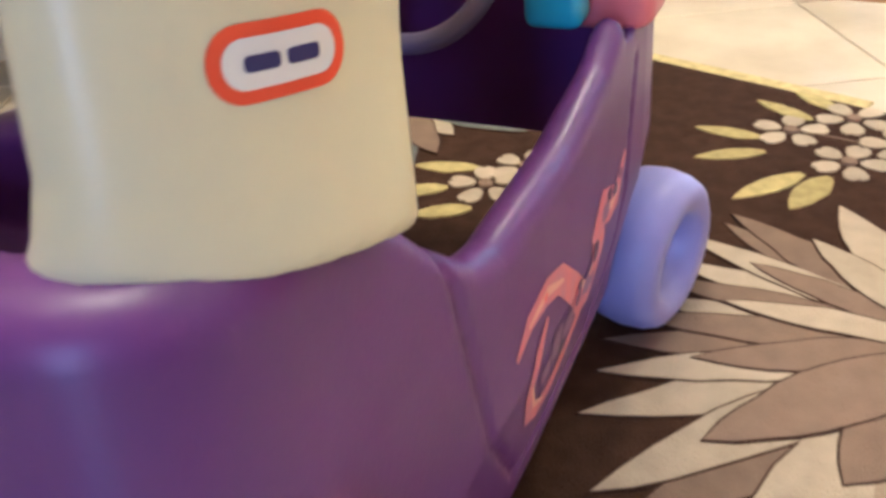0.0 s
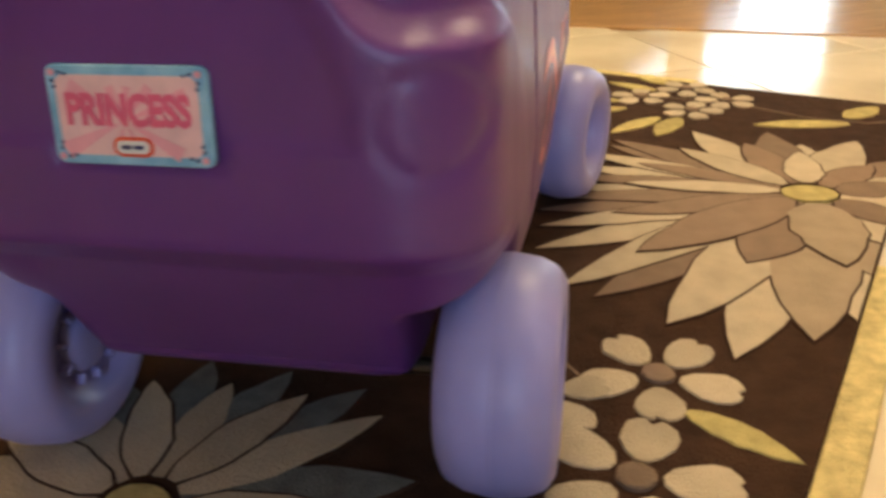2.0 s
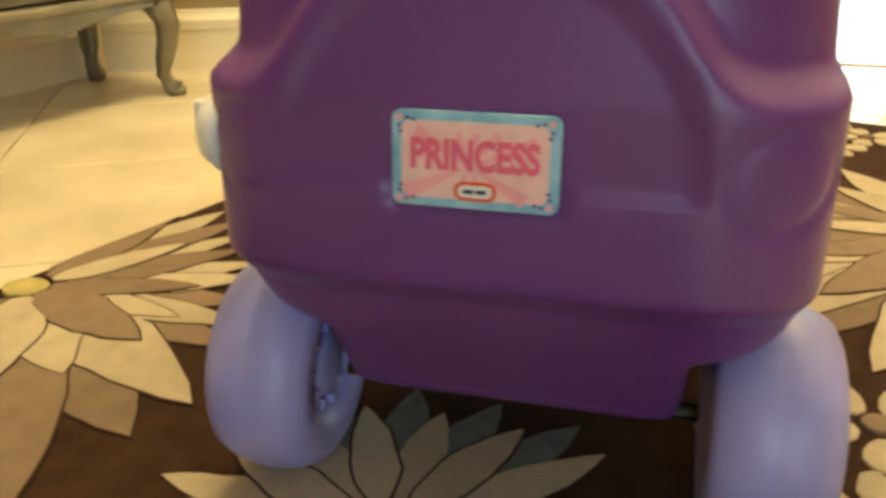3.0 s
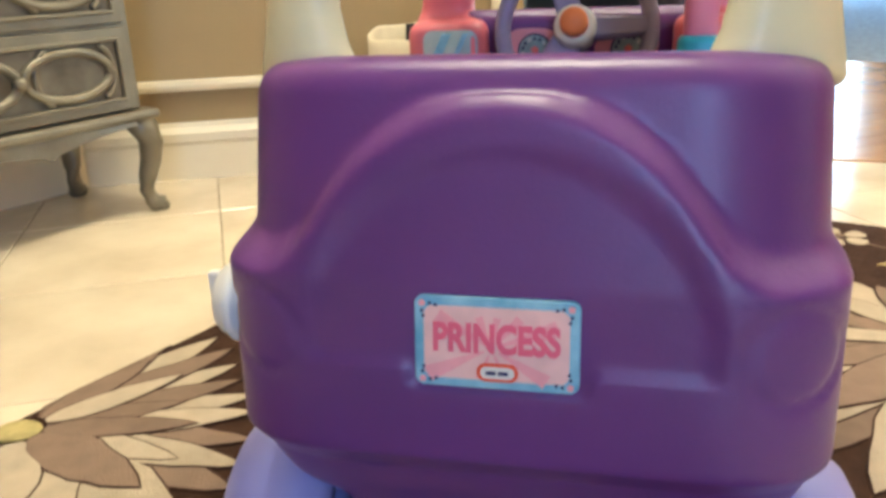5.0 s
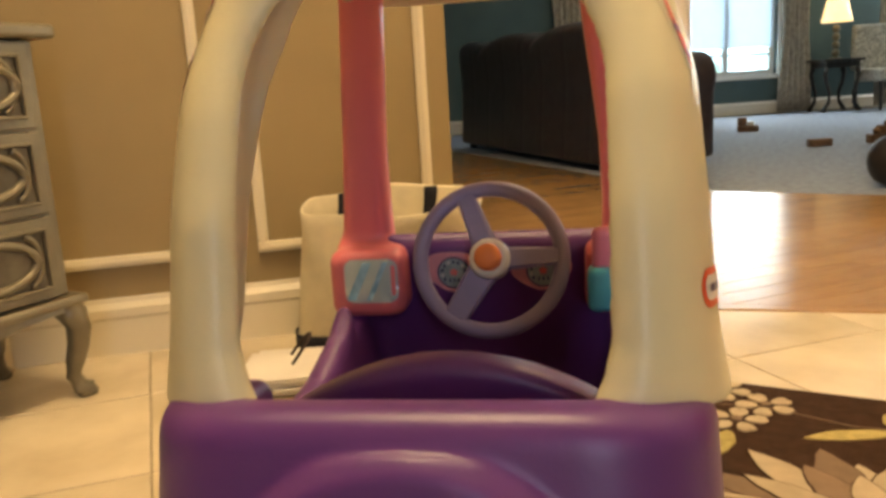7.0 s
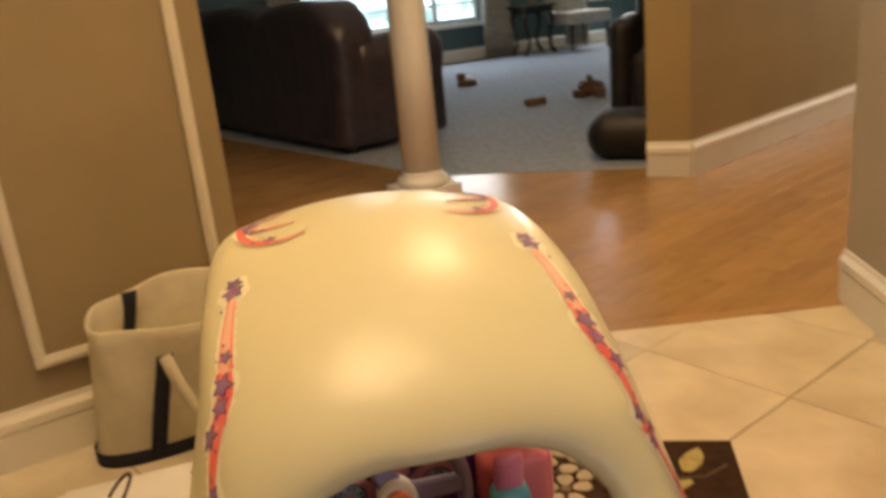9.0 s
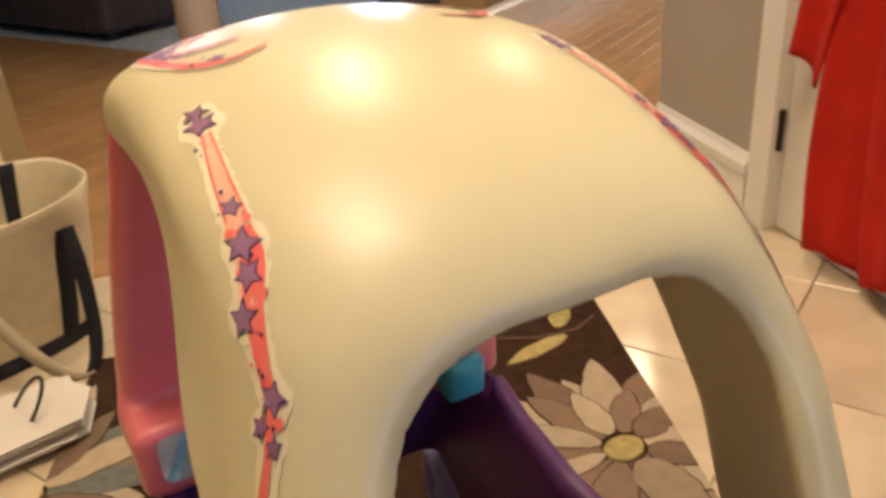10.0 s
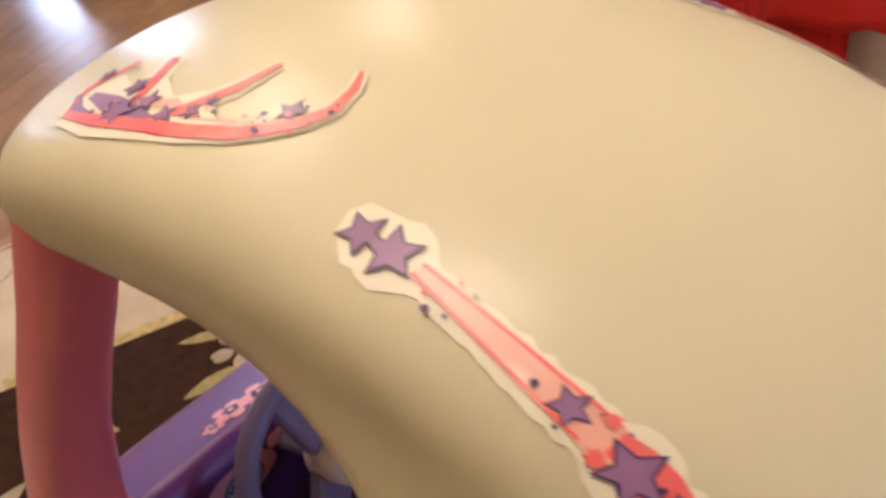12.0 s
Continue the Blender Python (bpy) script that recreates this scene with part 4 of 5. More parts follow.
# ---- plate, badges and stickers on the car ----
body_tree, roof_tree = tree_of(body_me), tree_of(roof_me)
plate = part("number_plate", prism(rounded(0, 0, 0.0415, 0.0238, 0.005), -0.0016, 0.0016, 0.0008), STKBLUE, car, "pink toy number plate with a sky-blue border")
plate_turn = Matrix.Rotation(radians(90), 4, "X")
plate.matrix_local = pose(-0.006, 0.0008, 0.2715, -6.5, 0, 0) @ plate_turn


def flat(name, outline, y, mat, parent, thick=0.0005, label=""):
    """A thin flat label facing the rear; outline in (x, z)."""
    bm = prism([(a, c) for a, c in outline], 0, thick)
    ob = part(name, bm, mat, parent, label)
    ob.matrix_local = pose(0, 0, -y, 0, 0, 0)
    return ob


flat("plate_face", rounded(0, 0, 0.0365, 0.0190, 0.005), -0.0016, STKPALE, plate, label="pale pink plate face with rays")
for k, a in enumerate((20, 48, 80, 112, 150, 205, 250, 292, 330)):
    r = radians(a)
    w = radians(7)
    cx, cy = -0.002, -0.002
    far = 1 / max(abs(math.cos(r)) / 0.0340, abs(math.sin(r)) / 0.0165)
    flat("ray", [(cx + 0.004 * math.cos(r - w), cy + 0.004 * math.sin(r - w)), (cx + far * 0.97 * math.cos(r - w), cy + far * 0.97 * math.sin(r - w)), (cx + far * 0.97 * math.cos(r + w), cy + far * 0.97 * math.sin(r + w)), (cx + 0.004 * math.cos(r + w), cy + 0.004 * math.sin(r + w))], -0.0021, STKPINK, plate, 0.0003)
for sx in (-1, 1):
    for sz in (-1, 1):
        flat("corner_dot", rounded(sx * 0.0372, sz * 0.0200, 0.0017, 0.0017, 0.0016), -0.0022, STKPINK, plate, 0.0004)
        for dx, dz in ((0.0045, 0.0005), (0.0005, 0.0045), (0.0075, 0.0012), (0.0012, 0.0072)):
            flat("corner_dot", rounded(sx * (0.0378 - dx), sz * (0.0205 - dz), 0.0009, 0.0009, 0.0008, 2), -0.0022, STKNAVY, plate, 0.0004)


def lettering(name, text, size, mat, parent, m, extrude=0.0003, wide=1.0):
    cu = bpy.data.curves.new(name, "FONT")
    cu.body, cu.size, cu.extrude, cu.align_x, cu.align_y = text, size, extrude, "CENTER", "CENTER"
    cu.offset = size * 0.040
    ob = new(name, cu)
    bpy.context.view_layer.update()
    me = bpy.data.meshes.new_from_object(ob.evaluated_get(bpy.context.evaluated_depsgraph_get()))
    bpy.data.objects.remove(ob)
    me.materials.append(mat)
    ob = part(name, me, mat, parent)
    ob.matrix_local = m @ Matrix.Diagonal((wide, 1, 1, 1))
    return ob


TXT = material("sticker_deep_pink", (0.78, 0.13, 0.22), 0.4, vary=0.05)
lettering("lettering", "PRINCESS", 0.0203, TXT, plate, pose(0, 0.0022, 0.0026, 0, 0, 0), wide=0.74)


def badge(parent, place_flat=None, decal=None, cx=0, cy=0, k=1.0):
    """The maker's oval badge, with a plain bar for the writing."""
    shapes = (("badge_border", rounded(cx, cy, 0.0105 * k, 0.0048 * k, 0.0046 * k), STKRED), ("badge_face", rounded(cx, cy, 0.0086 * k, 0.0031 * k, 0.0030 * k), WHITEP))
    for i, (n, o, m) in enumerate(shapes):
        if decal:
            decal.shape(n, o, m, parent, 0.0006 + 0.0004 * i, cell=0.004 * k)
        else:
            flat(n, o, place_flat - 0.0004 * i, m, parent, 0.0004)
    for i, (x0, x1) in enumerate(((-0.0058, -0.0006), (0.0004, 0.0056))):
        o = rounded(cx + (x0 + x1) / 2 * k, cy, (x1 - x0) / 2 * k, 0.0010 * k, 0.0006 * k, 2)
        if decal:
            decal.shape("badge_bar", o, STKNAVY, parent, 0.0014, cell=0.01)
        else:
            flat("badge_bar", o, place_flat - 0.0009, STKNAVY, parent, 0.0003)


badge(plate, place_flat=-0.0024, cx=0.001, cy=-0.0145)
side_badge = Decal(roof_tree, (0.160, 0.1150, 0.4500), (0.41, 0.90, -0.14), (0.06, 0.13, 1))
badge(roof, decal=side_badge, k=2.2)

# worn raised marks in an arc over the plate
tail = Decal(body_tree, (-0.004, 0.0, 0.262), (1, 0, 0), (0, 0, 1))
for k in range(9):
    a = radians(158 - 17 * k - (4 if k > 3 else 0))
    bar = [(0.083 * math.cos(a) + u * math.sin(a) - v * -math.cos(a), 0.083 * math.sin(a) - u * math.cos(a) + v * math.sin(a)) for u, v in rounded(0, 0, 0.0058 if k % 3 else 0.0044, 0.0082, 0.003, 3)]
    tail.shape("raised_mark", bar, PURPLE, body, 0.0009, cell=0.006)

# flank sticker: a swirling streak with dark blotches
for s in (1, -1):
    fl = Decal(body_tree, (0.17 * s, 0, 0), (0, 1 * s, 0), (0, 0, 1))
    q = lambda pts: [(y * s, z) for y, z in pts]
    loop = q([(0.252, 0.226), (0.272, 0.238), (0.300, 0.240), (0.325, 0.232), (0.352, 0.206), (0.378, 0.176), (0.400, 0.170), (0.414, 0.190), (0.412, 0.212), (0.424, 0.224), (0.446, 0.216), (0.462, 0.214), (0.474, 0.228), (0.487, 0.238)])
    fl.shape("flank_sticker", ribbon(loop, [0.005, 0.014, 0.019, 0.020, 0.022, 0.024, 0.027, 0.032, 0.034, 0.031, 0.027, 0.020, 0.014, 0.008]), FLANKPINK, body, 0.0005, "worn coral and peach swirl sticker", 0.01)
    back_loop = q([(0.300, 0.222), (0.284, 0.206), (0.272, 0.184), (0.274, 0.164), (0.292, 0.154), (0.322, 0.152), (0.352, 0.158), (0.384, 0.170)])
    fl.shape("flank_sticker", ribbon(back_loop, [0.005, 0.011, 0.013, 0.014, 0.014, 0.013, 0.013, 0.010]), FLANKPINK, body, 0.0007, "worn coral and peach swirl sticker", 0.01)
    for y, z, w, h in ((0.405, 0.200, 0.006, 0.008), (0.430, 0.218, 0.009, 0.006), (0.386, 0.184, 0.008, 0.006), (0.320, 0.186, 0.010, 0.012), (0.300, 0.178, 0.008, 0.006), (0.455, 0.222, 0.006, 0.004), (0.345, 0.182, 0.011, 0.009), (0.366, 0.192, 0.005, 0.010), (0.440, 0.226, 0.006, 0.005), (0.398, 0.178, 0.010, 0.005), (0.336, 0.170, 0.006, 0.005), (0.470, 0.228, 0.004, 0.004)):
        fl.shape("sticker_blotch", rounded(y * s, z, w, h, min(w, h) * 0.7, 3), STARDK if w < 0.008 else STARP, body, 0.0010, cell=0.012)
    for pts, ws in ((((0.270, 0.236), (0.300, 0.240), (0.330, 0.228)), (0.003, 0.007, 0.003)), (((0.362, 0.202), (0.385, 0.186), (0.408, 0.196)), (0.004, 0.008, 0.004)), (((0.276, 0.186), (0.282, 0.166), (0.300, 0.156)), (0.003, 0.005, 0.003)), (((0.425, 0.222), (0.448, 0.214), (0.466, 0.220)), (0.003, 0.007, 0.003))):
        fl.shape("sticker_sheen", ribbon(q(pts), list(ws)), STREAKL, body, 0.0009, cell=0.01)
    for y, z, r in ((0.296, 0.239, 0.005), (0.36, 0.196, 0.004), (0.418, 0.203, 0.004), (0.34, 0.156, 0.004)):
        fl.shape("sticker_blotch", star(y * s, z, r, 0.3), STREAK, body, 0.0012, cell=0.012)


# star trail on each rear pillar
class Trail(Decal):
    """A decal that follows a bent line over the surface: a is across it, b down along it."""

    def __init__(self, tree, line, n):
        self.tree, self.n = tree, Vector(n).normalized()
        self.line = [Vector(p) for p in line]
        self.at = [0.0]
        for p, q in zip(self.line, self.line[1:]):
            self.at.append(self.at[-1] + (q - p).length)

    def place(self, a, b, lift):
        k = 0
        while k < len(self.at) - 2 and self.at[k + 1] < b:
            k += 1
        p, q = self.line[k], self.line[k + 1]
        d = (q - p).normalized()
        side = self.n.cross((self.line[-1] - self.line[0]) * 0.3 + d * 0.1).normalized()
        w = p + d * (b - self.at[k]) + side * a
        hit, nor, _, _ = self.tree.find_nearest(w + self.n * 0.01)
        if nor.dot(self.n) < 0:
            nor = -nor
        return hit + nor * lift


def trail(s):
    line = [(-0.1030, 0.308, 0.706), (-0.1073, 0.2945, 0.7015), (-0.1155, 0.2368, 0.6836), (-0.1170, 0.2165, 0.6743), (-0.1192, 0.206, 0.6653), (-0.1258, 0.192, 0.6515), (-0.1305, 0.1660, 0.6260), (-0.1345, 0.1610, 0.610), (-0.1387, 0.1577, 0.5968), (-0.143, 0.154, 0.582), (-0.148, 0.152, 0.56)]
    n = (-0.42, -0.58, 0.69)
    if s > 0:
        line = [(-x - 0.008, y, z) for x, y, z in line]
        n = (0.42, -0.58, 0.69)
    dc = Trail(roof_tree, line, n)
    m = lambda pts: [(a * -s, b) for a, b in pts]
    jag = random.Random(11)
    # across, down along the pillar, radius, turn
    stars = ((-0.004, 0.0, 0.0090, 0.3), (-0.001, 0.011, 0.0106, -0.2), (0.001, 0.0765, 0.0068, 0.1), (-0.001, 0.099, 0.0110, 0.25), (0.000, 0.114, 0.0088, -0.2), (-0.0045, 0.1325, 0.0096, 0.5), (0.002, 0.168, 0.0080, 0.1), (-0.006, 0.179, 0.0064, 0.3), (0.003, 0.187, 0.0054, 0.6), (0.001, 0.218, 0.0050, 0.2), (-0.003, 0.232, 0.0045, 0.5))
    # the pale backing is cut loosely round the print
    bs = [0.004 * k for k in range(1, 61)]
    side = {-1: [], 1: []}
    for q in (-1, 1):
        for b in bs:
            reach = np.interp(b, [0, 0.03, 0.075, 0.12, 0.16, 0.2, 0.24], [0.006, 0.0065, 0.0085, 0.0095, 0.0085, 0.0075, 0.006])
            for a0, b0, r, _ in stars:
                k = 1.14 * r + 0.0012
                if abs(b - b0) < k:
                    reach = max(reach, q * a0 + math.sqrt(k * k - (b - b0) ** 2))
            side[q].append((q * (reach + 0.0007 * math.sin(b * 900 + q) + jag.uniform(-0.0004, 0.0004)), b))
    outline = [(-0.003, -0.0105)] + [(a, b) for a, b in side[1]] + [(0.0, 0.246)] + side[-1][::-1]
    outline = [(-0.010, -0.006)] + outline[:1] + [(0.004, -0.009)] + outline[1:]
    dc.shape("star_sticker", m(outline), STKWHITE, roof, 0.0005, "peeling star-trail sticker with pale backing", 0.008)
    dc.shape("star_trail", m(ribbon([(0.001, 0.020), (0.001, 0.040), (0.001, 0.060), (0.001, 0.080), (0.0, 0.100), (0.0, 0.128)], [0.005, 0.0085, 0.0105, 0.0125, 0.013, 0.012])), STREAKL, roof, 0.0008, cell=0.008)
    for off in (-1, 1):
        dc.shape("star_trail", m(ribbon([(0.001 + off * (0.0022 + 0.05 * (b - 0.02)), b) for b in (0.020, 0.036, 0.052, 0.068, 0.084)], [0.0014, 0.0013, 0.0011, 0.0014, 0.0012])), STREAK, roof, 0.0010, cell=0.008)
    dc.shape("star_trail", m(ribbon([(0.002, 0.090), (0.003, 0.106), (0.002, 0.122), (0.002, 0.138), (0.001, 0.156), (0.0, 0.174), (0.0, 0.192), (-0.001, 0.210), (-0.001, 0.228), (0.0, 0.242)], [0.008, 0.0125, 0.012, 0.0105, 0.008, 0.0055, 0.005, 0.007, 0.009, 0.004])), STREAK, roof, 0.0010, cell=0.008)
    for a, b, r, t in stars:
        dc.shape("star", m(star(a, b, r, t)), STARDK, roof, 0.0012, cell=0.02)
        dc.shape("star", m(star(a, b, r * 0.84, t)), STARP, roof, 0.0014, cell=0.02)
    for k in range(34):
        b = jag.uniform(0.024, 0.235)
        a = jag.uniform(-0.0065, 0.0065)
        r = jag.uniform(0.0004, 0.0013)
        dc.shape("speck", m(rounded(a, b, r, r, r * 0.9, 2)), STARDK if k % 3 else STREAK, roof, 0.0016, cell=0.02)
    for a, b, r in ((0.006, 0.086, 0.003), (0.0055, 0.124, 0.0050), (0.005, 0.178, 0.0035), (-0.005, 0.090, 0.0035), (-0.005, 0.112, 0.003)):
        dc.shape("burst", m(star(a, b, r, 0.2, 0.6, 7)), STREAK, roof, 0.0011, cell=0.02)


trail(-1)
trail(1)


# crescent sticker at each front corner of the roof
def crescent(s):
    dc = Decal(roof_tree, (0, 0, 0.72), (1, 0, 0), (0, 1, 0))
    m = lambda pts: [((x - 0.006) * -s, y) for x, y in pts]
    outer = [(-0.0480, 0.3525), (-0.0575, 0.3480), (-0.0685, 0.3470), (-0.0775, 0.3520), (-0.0850, 0.3610), (-0.0915, 0.3720), (-0.0970, 0.3930), (-0.1000, 0.4180), (-0.1020, 0.4430), (-0.1010, 0.4680)]
    inner = [(-0.0995, 0.417), (-0.0875, 0.4035), (-0.0725, 0.3915), (-0.0555, 0.3855)]
    crook = [(-0.100, 0.468), (-0.0850, 0.476), (-0.0660, 0.463)]
    prong = [(-0.098, 0.434), (-0.0835, 0.435), (-0.0620, 0.442)]
    for line, ws in ((outer, [0.0045, 0.0065, 0.008, 0.0085, 0.0085, 0.009, 0.011, 0.014, 0.016, 0.011]), (inner, [0.012, 0.013, 0.011, 0.006]), (crook, [0.011, 0.012, 0.009]), (prong, [0.017, 0.015, 0.010])):
        dc.shape("crescent_sticker", m(ribbon(line, ws)), STKWHITE, roof, 0.0004 + 0.00005 * len(line), "peeling crescent sticker with stars" if line is outer else "", cell=0.008)
    for line, ws in ((outer, [0.0012, 0.0035, 0.005, 0.0055, 0.006, 0.0065, 0.0065, 0.006, 0.006, 0.004]), (inner, [0.0045, 0.005, 0.0055, 0.0025]), (crook, [0.004, 0.0045, 0.004]), (prong, [0.005, 0.005, 0.005])):
        dc.shape("crescent_streak", m(ribbon(line, ws)), STREAK, roof, 0.0009 + 0.00005 * len(line), cell=0.008)
    dc.shape("crescent_sticker", m([(-0.0900, 0.383), (-0.0810, 0.3945), (-0.0770, 0.404), (-0.0835, 0.416), (-0.0760, 0.428), (-0.0820, 0.447), (-0.0745, 0.462), (-0.0860, 0.474), (-0.0990, 0.472), (-0.1030, 0.440), (-0.1000, 0.405)]), STKWHITE, roof, 0.0007, cell=0.008)
    for line, ws, tone in (([(-0.0990, 0.408), (-0.0955, 0.425), (-0.0925, 0.446), (-0.0890, 0.466)], [0.004, 0.008, 0.009, 0.004], STARP), ([(-0.1020, 0.446), (-0.0985, 0.464), (-0.0890, 0.477)], [0.004, 0.006, 0.003], STARP), ([(-0.0905, 0.398), (-0.0870, 0.412), (-0.0885, 0.428)], [0.003, 0.006, 0.003], STREAKL), ([(-0.0960, 0.390), (-0.0985, 0.402), (-0.1005, 0.418)], [0.004, 0.007, 0.004], STREAK)):
        dc.shape("crescent_streak", m(ribbon(line, ws)), tone, roof, 0.00105, cell=0.008)
    dc.shape("crescent_streak", m(ribbon([(-0.0875, 0.376), (-0.0920, 0.390), (-0.0945, 0.408)], [0.004, 0.006, 0.004])), STREAKL, roof, 0.0008, cell=0.008)
    for x, y, r, t in ((-0.0755, 0.3600, 0.0066, 0.2), (-0.0885, 0.3990, 0.0046, 0.5), (-0.0815, 0.3950, 0.0034, 0.1), (-0.0960, 0.4360, 0.0105, 0.4), (-0.0930, 0.4100, 0.0062, 0.9), (-0.0885, 0.4255, 0.0070, 0.1), (-0.0820, 0.4420, 0.0066, 0.7), (-0.0760, 0.473, 0.0050, 0.2)):
        dc.shape("star", m(star(x, y, r, t)), STARDK, roof, 0.0013, cell=0.02)
        dc.shape("star", m(star(x, y, r * 0.82, t)), STARP, roof, 0.0015, cell=0.02)
    spot = random.Random(21)
    for k in range(30):
        x, y = outer[spot.randrange(3, 9)]
        r = spot.uniform(0.0005, 0.0013)
        dc.shape("speck", m(rounded(x + spot.uniform(-0.002, 0.012), y + spot.uniform(-0.008, 0.008), r, r, r * 0.9, 2)), STARDK if k % 2 else STREAK, roof, 0.0016, cell=0.02)


crescent(1)
crescent(-1)

# foil mirror on the pillar foot, toy telephone, dials, bonnet flowers
pillar_tree = tree_of(pink_me)
pd = Decal(pillar_tree, (0.1325, 0.5, 0.3600), (1, 0, 0), (0, 0, 1))
mir = pd.shape("mirror_sticker", rounded(0, 0, 0.0290, 0.0240, 0.010), MIRROR_STK, car, 0.0006, "silver and blue foil mirror sticker", 0.01)
mir.scale.x = -1
for o, w in ((-0.010, 0.006), (0.008, 0.010)):
    pd.shape("mirror_glint", [(o + 0.010, -0.021), (o + 0.010 + w, -0.021), (o - 0.010 + w, 0.021), (o - 0.010, 0.021)], STKBLUE, mir, 0.0009, cell=0.01)
phone_cup = part("telephone_cup", box(-0.021, 0.021, -0.018, 0.012, -0.022, 0.024, 0.008, 3), CYAN, car, "cyan plastic cup for a toy telephone", True)
phone_cup.matrix_local = pose(0.119, 0.486, 0.354, 4, 0, 0)
phone = part("telephone", box(-0.016, 0.016, -0.008, 0.008, -0.012, 0.046, 0.007, 3), PINK, car, "pink toy telephone", True)
phone.matrix_local = pose(0.119, 0.485, 0.372, 8, 0, 5)
dash = Decal(body_tree, (0, 0.54, 0.36), (1, 0, 0), (0, 0, 1))
DIALFACE = material("dial_face", (0.36, 0.47, 0.44), 0.4, vary=0.12, scale=90)
for cx, sg in ((-0.049, 1), (0.050, -1)):
    surround = [(cx + 0.031 * math.cos(a) * (1 + 0.10 * math.cos(2 * a + 0.6 * sg)), 0.001 + 0.0235 * math.sin(a) * (1 + 0.10 * math.sin(3 * a))) for a in np.linspace(0, 2 * math.pi, 28, endpoint=False)]
    dash.shape("dial_surround", surround, STKPINK, body, 0.0008, "bright pink dial sticker", 0.01)
    round_ = lambda r: [(cx + 0.002 + r * math.cos(a), -0.002 + r * math.sin(a)) for a in np.linspace(0, 2 * math.pi, 24, endpoint=False)]
    dash.shape("dial_shadow", round_(0.0188), STARDK, body, 0.0011, cell=0.01)
    dash.shape("dial", round_(0.0172), DIALFACE, body, 0.0014, cell=0.01)
    dash.shape("dial_heart", star(cx + 0.002, -0.001, 0.0050, 0, 0.75), STREAK, body, 0.0019, cell=0.02)
    for k in range(11):
        a = radians(215 - 25 * k)
        x, y = cx + 0.002 + 0.0132 * math.cos(a), -0.002 + 0.0132 * math.sin(a)
        dash.shape("dial_mark", rounded(x, y, 0.0015, 0.0019, 0.0012, 2), WHITEP if k % 3 == 1 else STKNAVY, body, 0.0018, cell=0.02)
    for k in range(3):
        dash.shape("dial_mark", rounded(cx - 0.003 + 0.005 * k, -0.0105, 0.0010, 0.0024, 0.0008, 2), STKNAVY, body, 0.0018, cell=0.02)
dash.shape("dial_surround", rounded(0.0, 0.018, 0.022, 0.007, 0.006), STKPINK, body, 0.0008, cell=0.01)
bon = Decal(body_tree, (0, 0.560, 0.39), (1, 0, 0), (0, 1, 0))
def flower_outline(cx, cy, r, turn):
    """Closed outline of a five-petalled flower with rounded petals."""
    steps = np.linspace(0, 2 * math.pi, 40, endpoint=False)
    return [(cx + r * (0.60 + 0.40 * abs(math.cos(2.5 * a)) ** 0.7) * math.cos(a + turn), cy + r * (0.60 + 0.40 * abs(math.cos(2.5 * a)) ** 0.7) * math.sin(a + turn)) for a in steps]


for k, (x, y, r, t) in enumerate(((0.002, 0.014, 0.019, 0.2), (-0.023, 0.019, 0.016, 0.9), (0.027, 0.018, 0.016, 0.5), (-0.043, 0.014, 0.009, 0.4), (0.046, 0.013, 0.009, 1.1))):
    h = 0.0006 + 0.0004 * (k % 2)
    bon.shape("bonnet_flower", flower_outline(x, y, r, t), STKPINK, body, h, "bright pink flower sticker", 0.01)
    bon.shape("flower_heart", flower_outline(x, y, r * 0.45, t + 0.6), STARDK, body, h + 0.0008, cell=0.01)
    bon.shape("flower_eye", rounded(x, y, r * 0.16, r * 0.16, r * 0.15, 3), STKPALE, body, h + 0.0011, cell=0.02)
cap = part("fuel_cap", lathe([(0.027, 0.0), (0.027, 0.006), (0.024, 0.010), (0.022, 0.014), (0.019, 0.017), (0.006, 0.018)], 32, "x"), WHITEP, car, "white plastic fuel cap", True)
cap.matrix_local = pose(-0.174, 0.075, 0.256, 0, 0, 180)
part("cap_grip", box(0.0175, 0.026, -0.004, 0.004, -0.018, 0.018, 0.002), WHITEP, cap)
rod = part("wooden_rod", lathe([(0.0026, -0.060), (0.0034, -0.059), (0.0034, 0.059), (0.0026, 0.060)], 16, "x"), CANVAS, None, smooth=True)
rod.matrix_world = pose(0.008, 0.104, 0.381, 0, -13.5, -34)
tagged(rod, "pale wooden rod leaning in the car's open boot", "rod")

# ---- chest of drawers ----
chest = thing("chest_of_drawers", "antique silver carved chest of drawers on curved legs", "chest", (-0.869, 1.108, FLOOR_Z), math.degrees(math.atan2(0.944, 0.33)))
CL = 0.86
part("carcase", box(-CL + 0.012, -0.012, 0.012, 0.285, 0.21, 0.694, 0.003), SILVER, chest)
part("top", box(-CL - 0.02, 0.02, -0.02, 0.292, 0.695, 0.722, 0.008, 3), SILVER, chest)
part("base_moulding", box(-CL - 0.012, 0.014, -0.014, 0.290, 0.190, 0.2095, 0.007, 3), SILVER, chest)
apron = []
for i in range(41):
    x = -CL + 0.03 + (CL - 0.06) * i / 40
    t = i / 40
    apron.append((x, 0.150 + 0.030 * abs(math.cos(2 * math.pi * t)) ** 0.7 - 0.018 * math.exp(-((t - 0.5) / 0.12) ** 2)))
bm = bmesh.new()
tops = [(bm.verts.new((x, -0.002, 0.1895)), bm.verts.new((x, -0.004, z)), bm.verts.new((x, 0.020, z)), bm.verts.new((x, 0.020, 0.1895))) for x, z in apron]
